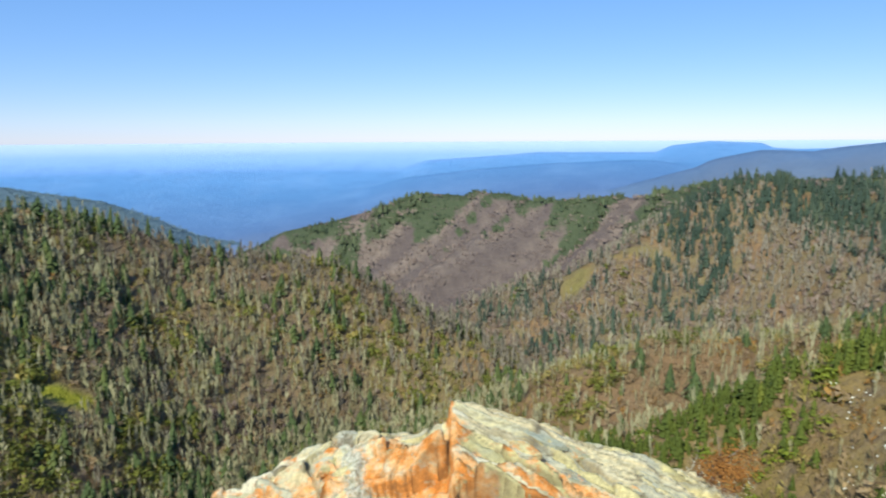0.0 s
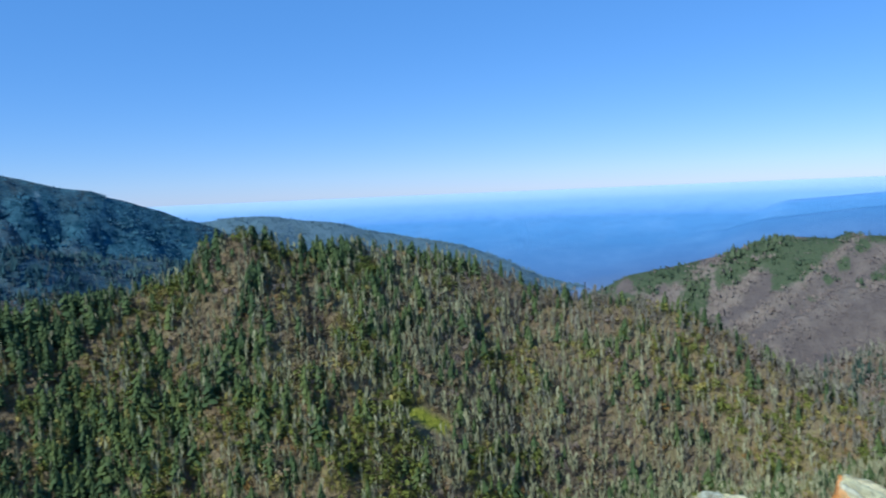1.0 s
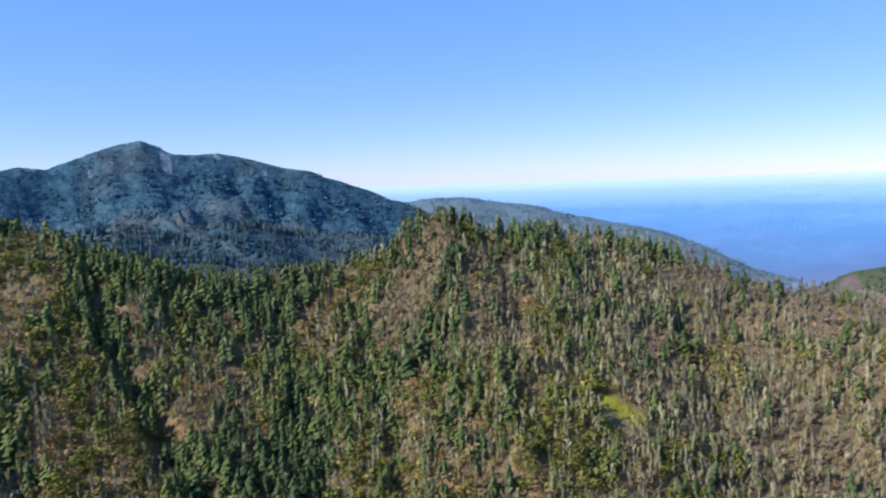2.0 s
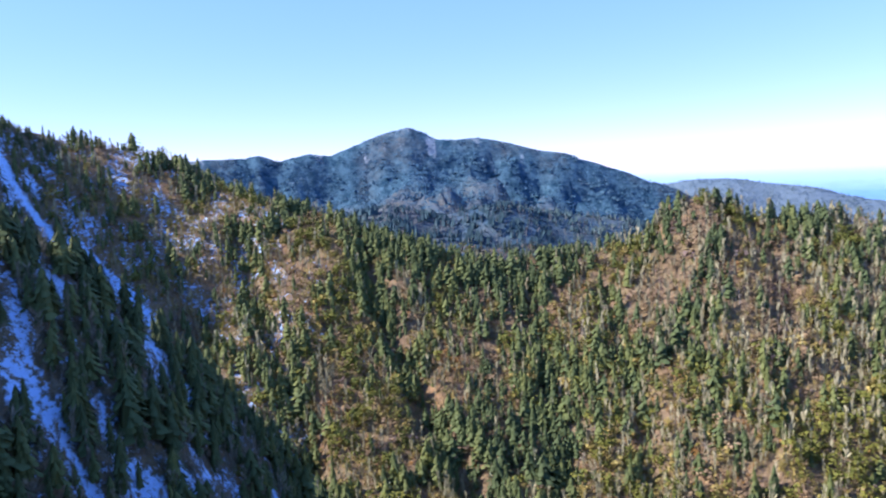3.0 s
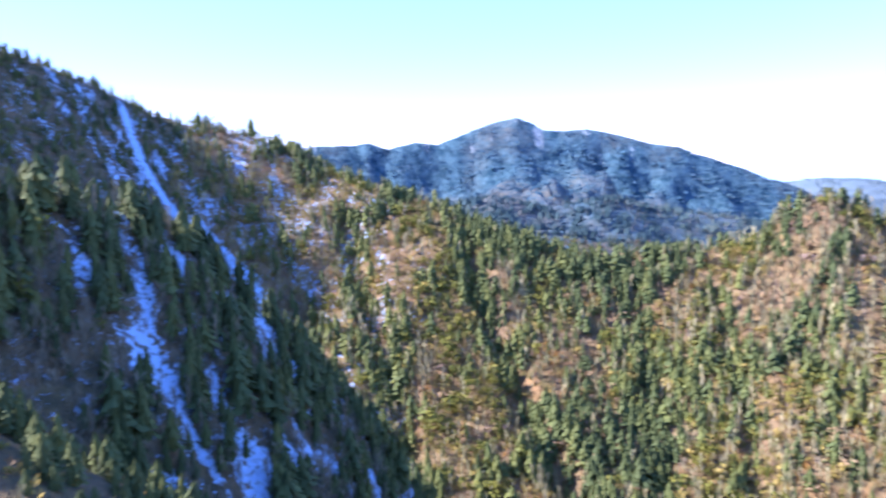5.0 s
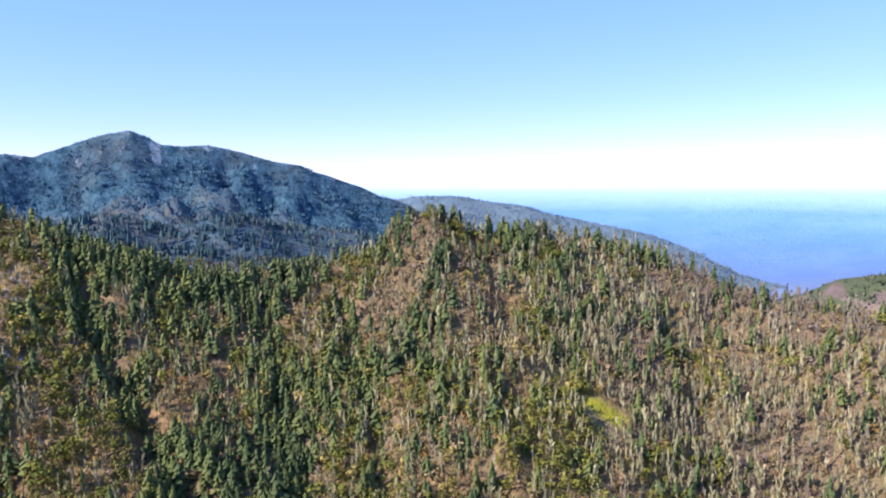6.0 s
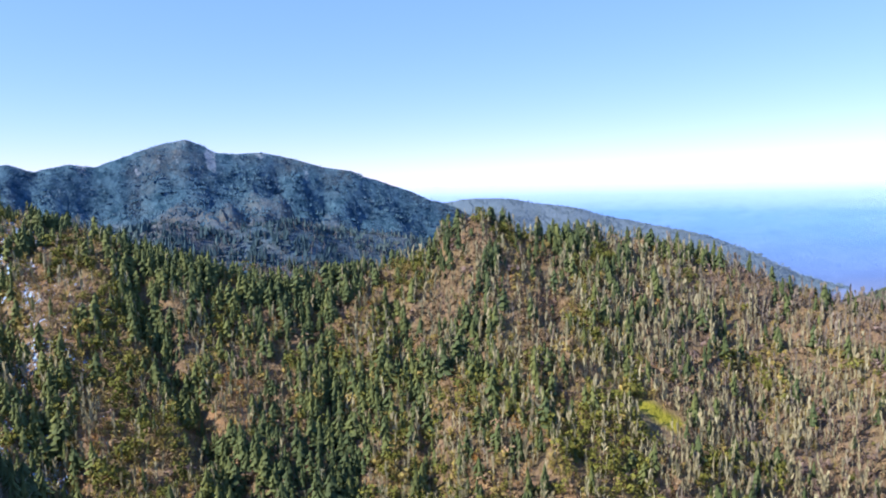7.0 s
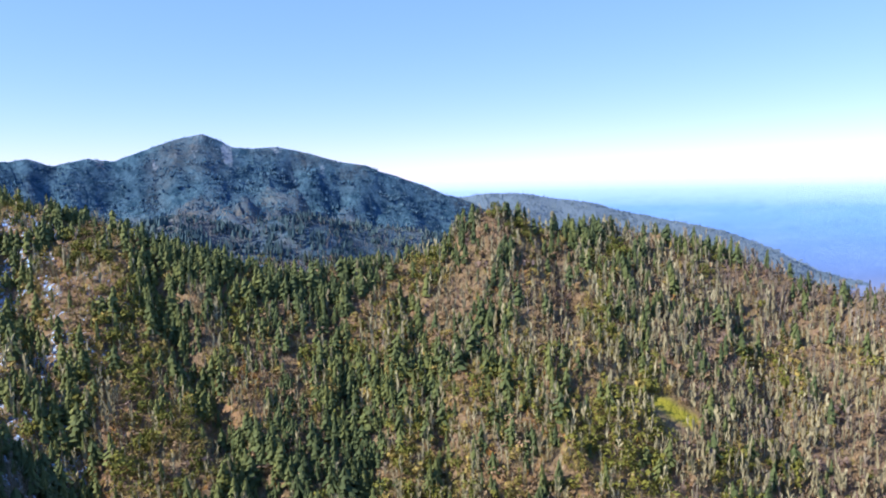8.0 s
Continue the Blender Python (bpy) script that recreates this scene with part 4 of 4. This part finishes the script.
def leafy_shrub(rnd, k):
    top = new("evergreen_shrub")
    child("stem", mesh_of("shrub_stem", join_shapes([sized(limbs_shape(rnd, 1.0, 6, 0.3, 0.02), 2.6, 3.0)]), BARK), top)
    child("crown", mesh_of("shrub_crown", sized(LEAF_NEAR[k], 4.6, 6.0), SHRUB, rnd.uniform(0.2, 0.8)), top)
    return tagged(top, "rounded yellow-green evergreen shrub on the slope", "shrub", "shrubs on the near slopes")


for maker, kinds, chosen in ((spruce_tree, 6, is_spruce & ~is_green), (bare_tree, 5, is_pale), (leafy_shrub, 4, is_shrub)):
    first = [maker(random.Random(k + 3), k) for k in range(kinds)]
    used = [False] * kinds
    for n, k in enumerate(np.nonzero(alone & chosen)[0]):
        v = n % kinds
        s = float(size[k])
        m = Matrix.Translation((TX[k], TY[k], TZ[k] - 0.4)) @ Euler((rng.normal(0, 0.03), rng.normal(0, 0.03), rng.uniform(0, 6.28))).to_matrix().to_4x4()
        ob = copy_thing(first[v], m) if used[v] else first[v]
        ob.matrix_basis = m @ Matrix.Diagonal((s * rng.uniform(0.85, 1.15), s, s * rng.uniform(0.9, 1.1), 1))
        used[v] = True

# ---------- the outcrop ----------
ROCK_X = [-2.2, -1.6, -1.22, -0.98, -0.74, -0.60, -0.48, -0.15, -0.05, 0.015, 0.035, 0.063, 0.24, 0.50, 0.73, 1.06, 1.35, 1.56, 1.75, 2.2]
ROCK_Z = [-2.9, -2.22, -1.99, -1.88, -1.73, -1.69, -1.685, -1.675, -1.62, -1.585, -1.46, -1.445, -1.51, -1.59, -1.705, -1.78, -1.905, -1.97, -2.10, -2.6]


def cells(x, y, sites, stretch_l, stretch_r, dip):
    """Nearest and second nearest site, in a metric that is stretched along the dip to the right of the fin."""
    d1, d2, who = np.full(x.shape, 9.0), np.full(x.shape, 9.0), np.zeros(x.shape, int)
    for k, (sx, sy) in enumerate(sites):
        dx, dy = x - sx, y - sy
        if sx > 0.03:
            d = np.hypot((dx * dip[0] + dy * dip[1]) * stretch_r[0], (-dx * dip[1] + dy * dip[0]) * stretch_r[1])
        else:
            d = np.hypot(dx * stretch_l[0], dy * stretch_l[1])
        d = d + 4.0 * ((sx > 0.03) != (x > 0.03))
        win = d < d1
        d2 = np.where(win, d1, np.minimum(d2, d))
        who, d1 = np.where(win, k, who), np.where(win, d, d1)
    return d2 - d1, who


def rock_outcrop():
    """Weathered slate: dipping plates on one flank, broken blocks on the other."""
    nx, ny = 430, 150
    x, y = np.meshgrid(np.linspace(-1.9, 2.0, nx), np.linspace(3.15, 4.5, ny), indexing="ij")
    r = np.random.default_rng(21)
    flank = (x > 0.03) * 1.0
    dip = (0.975, -0.22)
    across = -x * dip[1] + y * dip[0]
    yc = 4.0 + 0.12 * (fbm(x * 2.1, y * 0 + 3, 2) - 0.5)
    f = yc - y
    z = np.interp(x, ROCK_X, ROCK_Z)
    z = np.where(f > 0, z - 0.30 * f - 0.30 * f * f, z + 1.6 * f - 1.2 * f * f)
    wx, wy = x + 0.06 * (fbm(x * 6, y * 6, 3) - 0.5), y + 0.06 * (fbm(x * 6 + 40, y * 6, 3) - 0.5)
    big = np.stack([r.uniform(-1.9, 2.0, 90), r.uniform(3.1, 4.5, 90)], -1)
    small = np.stack([r.uniform(-1.9, 2.0, 420), r.uniform(3.1, 4.5, 420)], -1)
    e1, w1 = cells(wx, wy, big, (0.62, 1.5), (0.45, 1.9), dip)
    e2, w2 = cells(wx, wy, small, (0.75, 1.7), (0.38, 2.2), dip)
    for edge, who, sites, drop, tilt, deep in ((e1, w1, big, 0.060, 0.23, 0.026), (e2, w2, small, 0.022, 0.28, 0.010)):
        n = len(sites)
        lift, tx, ty = r.uniform(-drop, drop * 0.6, n), r.normal(0, tilt, n), r.normal(0, tilt, n)
        soft = np.where(sites[:, 0] > 0.03, 0.45, 1.0)
        near_crest = np.clip(np.abs(f) / 0.10, 0.35, 1)
        z = z + near_crest * soft[who] * (lift[who] + tx[who] * (x - sites[who, 0]) + ty[who] * (y - sites[who, 1])) - deep * soft[who] * np.clip(1 - edge / 0.022, 0, 1)
    # bedding ledges on the plates
    bed = across * 8.5 + 0.9 * fbm(x * 1.3, y * 1.3, 3)
    ledge = np.modf(bed)[0]
    z = z + flank * (0.026 * ledge * (0.4 + 0.9 * fbm(x * 1.7 + 9, across * 4, 2)) + 0.004 * np.modf(bed * 3.7)[0] - 0.013)
    z = z + 0.026 * (fbm(x * 24, y * 24, 4) - 0.5) + (1 - flank) * 0.045 * (fbm(x * 6, y * 4, 3) - 0.5)
    z[0], z[-1], z[:, 0], z[:, -1] = z[0] - 1.0, z[-1] - 1.0, z[:, 0] - 0.8, z[:, -1] - 1.2
    i = np.arange((nx - 1) * ny).reshape(nx - 1, ny)[:, :-1]
    quads = np.stack([i, i + ny, i + ny + 1, i + 1], -1).reshape(-1, 4)
    me = poly_mesh("rock_outcrop", np.stack([x, y, z], -1).reshape(-1, 3), quads)
    t1, t2 = r.random(90), r.random(420)
    layer = np.modf(np.sin(np.floor(bed) * 12.99) * 43758.5)[0] % 1
    tone = np.where(flank > 0, 0.45 * layer + 0.25 * t1[w1] + 0.3 * t2[w2], 0.5 * t1[w1] + 0.5 * t2[w2])
    rust = np.where(flank > 0, (t1[w1] > 0.93) * 0.3, np.where(t1[w1] > 0.55, 0.42, 0.08) + 0.34 * (t2[w2] - 0.45) + 0.20 * np.clip((3.80 - y) / 0.2, -1.0, 1))
    low = np.clip((3.84 - y - 0.16 * (x - 0.2)) / 0.14, 0, 1) * flank * np.clip((1.15 - x) / 0.35, 0, 1)
    notch = np.exp(-((x - 0.035) / 0.03) ** 2 - ((y - 3.95) / 0.25) ** 2)
    point_attr(me, "rust", np.clip(rust + low * (0.15 + 0.75 * (t2[w2] > 0.45)) + 0.6 * notch + 0.42 * np.exp(-((x + 0.05) / 0.28) ** 2) * np.clip((3.86 - y) / 0.1, 0, 1), 0, 1).ravel())
    point_attr(me, "tone", tone.ravel())
    vein = np.exp(-((x + 0.56 - 0.35 * (3.95 - y) + 0.10 * (fbm(x * 5, y * 5, 3) - 0.5)) / 0.085) ** 2) + 0.8 * np.exp(-((x + 0.06) / 0.09) ** 2) * (y > 3.86)
    point_attr(me, "vein", np.clip(vein, 0, 1).ravel())
    crack = np.maximum(np.clip(1 - e1 / 0.016, 0, 1), 0.6 * np.clip(1 - e2 / 0.010, 0, 1))
    point_attr(me, "crack", np.maximum(crack, flank * 0.7 * (ledge > 0.94)).ravel())
    m = Mat("lichened_slate", 0.8)
    grain = m.noise(8, 6, 0.7, (0.6, 2.4, 2.4))
    fine = m.noise(70, 5, 0.75)
    base = m.ramp(m.math("ADD", m.math("MULTIPLY", m.attr("tone"), 0.85), m.math("MULTIPLY", grain, 0.22)),
                  [(0.18, (0.36, 0.38, 0.32)), (0.32, (0.62, 0.55, 0.27)), (0.46, (0.76, 0.66, 0.36)), (0.58, (0.54, 0.53, 0.42)), (0.70, (0.76, 0.64, 0.38)), (0.84, (0.80, 0.74, 0.56))])
    rusty = m.ramp(m.noise(7, 6, 0.65), [(0.32, (0.44, 0.16, 0.04)), (0.44, (0.77, 0.29, 0.065)), (0.54, (0.82, 0.46, 0.20)), (0.66, (0.82, 0.66, 0.46))])
    stain = m.math("ADD", m.attr("rust"), m.math("MULTIPLY", m.math("SUBTRACT", m.noise(6, 7, 0.72), 0.5), 1.9))
    c = m.mix(m.ramp(stain, [(0.40, 0.0), (0.58, 1.0)]), base, rusty)
    lichen = m.ramp(m.noise(16, 6, 0.75), [(0.57, 0.0), (0.63, 0.6)])
    c = m.mix(lichen, c, m.mix(m.noise(40, 3), (0.42, 0.43, 0.32), (0.72, 0.66, 0.48)))
    c = m.mix(m.ramp(m.noise(24, 6, 0.75), [(0.64, 0.0), (0.70, 0.6)]), c, (0.50, 0.40, 0.10))
    c = m.mix(m.ramp(fine, [(0.30, 0.6), (0.40, 0.0)]), c, (0.12, 0.085, 0.055))
    c = m.mix(0.8, c, m.ramp(m.noise(30, 8, 0.78), [(0.33, (0.66, 0.62, 0.56)), (0.50, (1.08, 1.06, 1.0)), (0.66, (1.35, 1.32, 1.22))]), "MULTIPLY")
    c = m.mix(m.ramp(m.noise(20, 8, 0.8, (0.5, 1.6, 1.6)), [(0.60, 0.0), (0.66, 0.6)]), c, (0.74, 0.68, 0.50))
    c = m.mix(m.ramp(m.math("ADD", m.attr("vein"), m.math("MULTIPLY", m.math("SUBTRACT", m.noise(13, 8, 0.8), 0.5), 3.0)), [(0.62, 0.0), (0.85, 0.8)]), c, m.mix(m.ramp(m.noise(55, 5, 0.8), [(0.40, 0.0), (0.58, 1.0)]), (0.22, 0.23, 0.17), (0.72, 0.72, 0.62)))
    c = m.mix(m.math("MULTIPLY", m.attr("crack"), 0.75), c, (0.12, 0.075, 0.04))
    m.bump(m.math("ADD", grain, m.math("MULTIPLY", fine, 0.9)), 1.0, 0.022)
    me.materials.append(m.done(c))
    return tagged(new("rock_outcrop", me), "cream and rust-orange weathered slate outcrop with lichen", "rock")


rock = rock_outcrop()


def rock_height(x, y):
    """Top of the rock at a place, by its own mesh."""
    co = rock.data.vertices
    hit = min(range(0, len(co)), key=lambda k: (co[k].co.x - x) ** 2 + (co[k].co.y - y) ** 2)
    return co[hit].co.z


def slab_mesh(rnd, long, wide, thick):
    """A broken plate of slate with chipped rim."""
    bm = bmesh.new()
    n = rnd.randint(6, 8)
    ring = []
    for k in range(n):
        a = 2 * math.pi * k / n + rnd.uniform(-0.25, 0.25)
        ring.append(bm.verts.new((long * 0.5 * math.cos(a) * rnd.uniform(0.75, 1.1), wide * 0.5 * math.sin(a) * rnd.uniform(0.7, 1.1), -thick)))
    face = bm.faces.new(ring)
    up = bmesh.ops.extrude_face_region(bm, geom=[face])
    for v in [g for g in up["geom"] if isinstance(g, bmesh.types.BMVert)]:
        v.co.z = thick * rnd.uniform(0.2, 0.7)
        v.co.x, v.co.y = v.co.x * 0.9, v.co.y * 0.88
    bmesh.ops.recalc_face_normals(bm, faces=bm.faces)
    bmesh.ops.bevel(bm, geom=bm.edges[:], offset=thick * 0.18, segments=1, affect="EDGES")
    me = bpy.data.meshes.new("slab")
    bm.to_mesh(me)
    bm.free()
    for name, v in (("rust", rnd.uniform(0.0, 0.5)), ("tone", rnd.random()), ("crack", 0.0), ("vein", 0.0)):
        point_attr(me, name, np.full(len(me.vertices), v))
    me.materials.append(rock.data.materials[0])
    return me


rnd = random.Random(11)
for k in range(16):
    x = rnd.uniform(0.12, 1.3) if k < 10 else rnd.uniform(-1.0, -0.05)
    y = rnd.uniform(3.52, 3.9)
    slab = child("slab", slab_mesh(rnd, rnd.uniform(0.14, 0.34), rnd.uniform(0.05, 0.11), rnd.uniform(0.012, 0.026)), rock)
    dz = -0.33 if x > 0.1 else 0.05
    slab.matrix_basis = Matrix.Translation((x, y, rock_height(x, y) + 0.004)) @ Euler((0.3, -math.atan(dz) * 1.0, rnd.uniform(-0.35, -0.05) if x > 0.1 else rnd.uniform(0.6, 1.8))).to_matrix().to_4x4()


def rust_bush():
    """Dwarf shrub with rust-brown leaves in a crevice at the end of the rock."""
    r = random.Random(4)
    top = new("dwarf_shrub")
    child("stems", mesh_of("dwarf_stems", sized(limbs_shape(r, 1.0, 14, 0.32, 0.02), 0.34, 0.6), BARK), top)
    child("leaves", mesh_of("dwarf_leaves", sized(leaf_shape(r, 2200, 0.017, 0.9), 0.42, 0.46), AUTUMN, 0.5), top, "rust-brown and ochre small leaves")
    child("seed_heads", mesh_of("dwarf_seed_heads", sized(leaf_shape(r, 420, 0.012, 0.8), 0.30, 0.40), SEED, 0.6), top, "cream dry seed heads")
    return tagged(top, "rust-leaved dwarf shrub with dry seed heads beside the rock", "shrub")


def seed_stalks():
    """Tall dry stalks with white tufts on the ledge below the rock."""
    r = random.Random(9)
    top = new("dry_plant")
    for k in range(15):
        bx, by = r.uniform(-0.35, 0.35), r.uniform(-0.25, 0.25)
        lean = (r.uniform(-0.2, 0.2), r.uniform(-0.15, 0.15))
        high = r.uniform(0.55, 1.28)
        sv = [(bx + 0.004 * math.cos(2.1 * j), by + 0.004 * math.sin(2.1 * j), 0) for j in range(3)] + [(bx + lean[0], by + lean[1], high)]
        stalk = child("stalk", mesh_of("stalk", tri_mesh(sv, [(0, 1, 3), (1, 2, 3), (2, 0, 3)]), BROWN, 0.4), top)
        tv, tf = [], []
        for j in range(r.randint(2, 5)):
            u = 1 - 0.10 * j * r.random()
            c = (bx + lean[0] * u + r.uniform(-0.03, 0.03), by + lean[1] * u + r.uniform(-0.03, 0.03), high * u)
            q, m = r.uniform(0.004, 0.008), len(tv)
            tv += [(c[0] + q, c[1], c[2]), (c[0] - q, c[1], c[2]), (c[0], c[1] + q, c[2]), (c[0], c[1] - q, c[2]), (c[0], c[1], c[2] + q * 1.4), (c[0], c[1], c[2] - q)]
            tf += [(m + a, m + b, m + d) for a, b in ((0, 2), (2, 1), (1, 3), (3, 0)) for d in (4, 5)]
        child("tuft", mesh_of("tuft", tri_mesh(tv, tf), SEED, 0.8), stalk, "white seed tufts")
    return tagged(top, "dry brown stalks with white seed tufts on a ledge", "plant")


AUTUMN = foliage("autumn_leaves", (0.10, 0.045, 0.012), (0.27, 0.115, 0.028), (0.46, 0.25, 0.055))
SEED = foliage("seed_heads", (0.45, 0.42, 0.30), (0.62, 0.60, 0.48), (0.80, 0.79, 0.72))
bush = rust_bush()
bush.matrix_basis = pose(1.60, 3.98, -2.08)
stalks = seed_stalks()
stalks.matrix_basis = pose(2.72, 4.3, float(land(np.array([2.72]), np.array([4.3]))[0][0]) - 0.02)
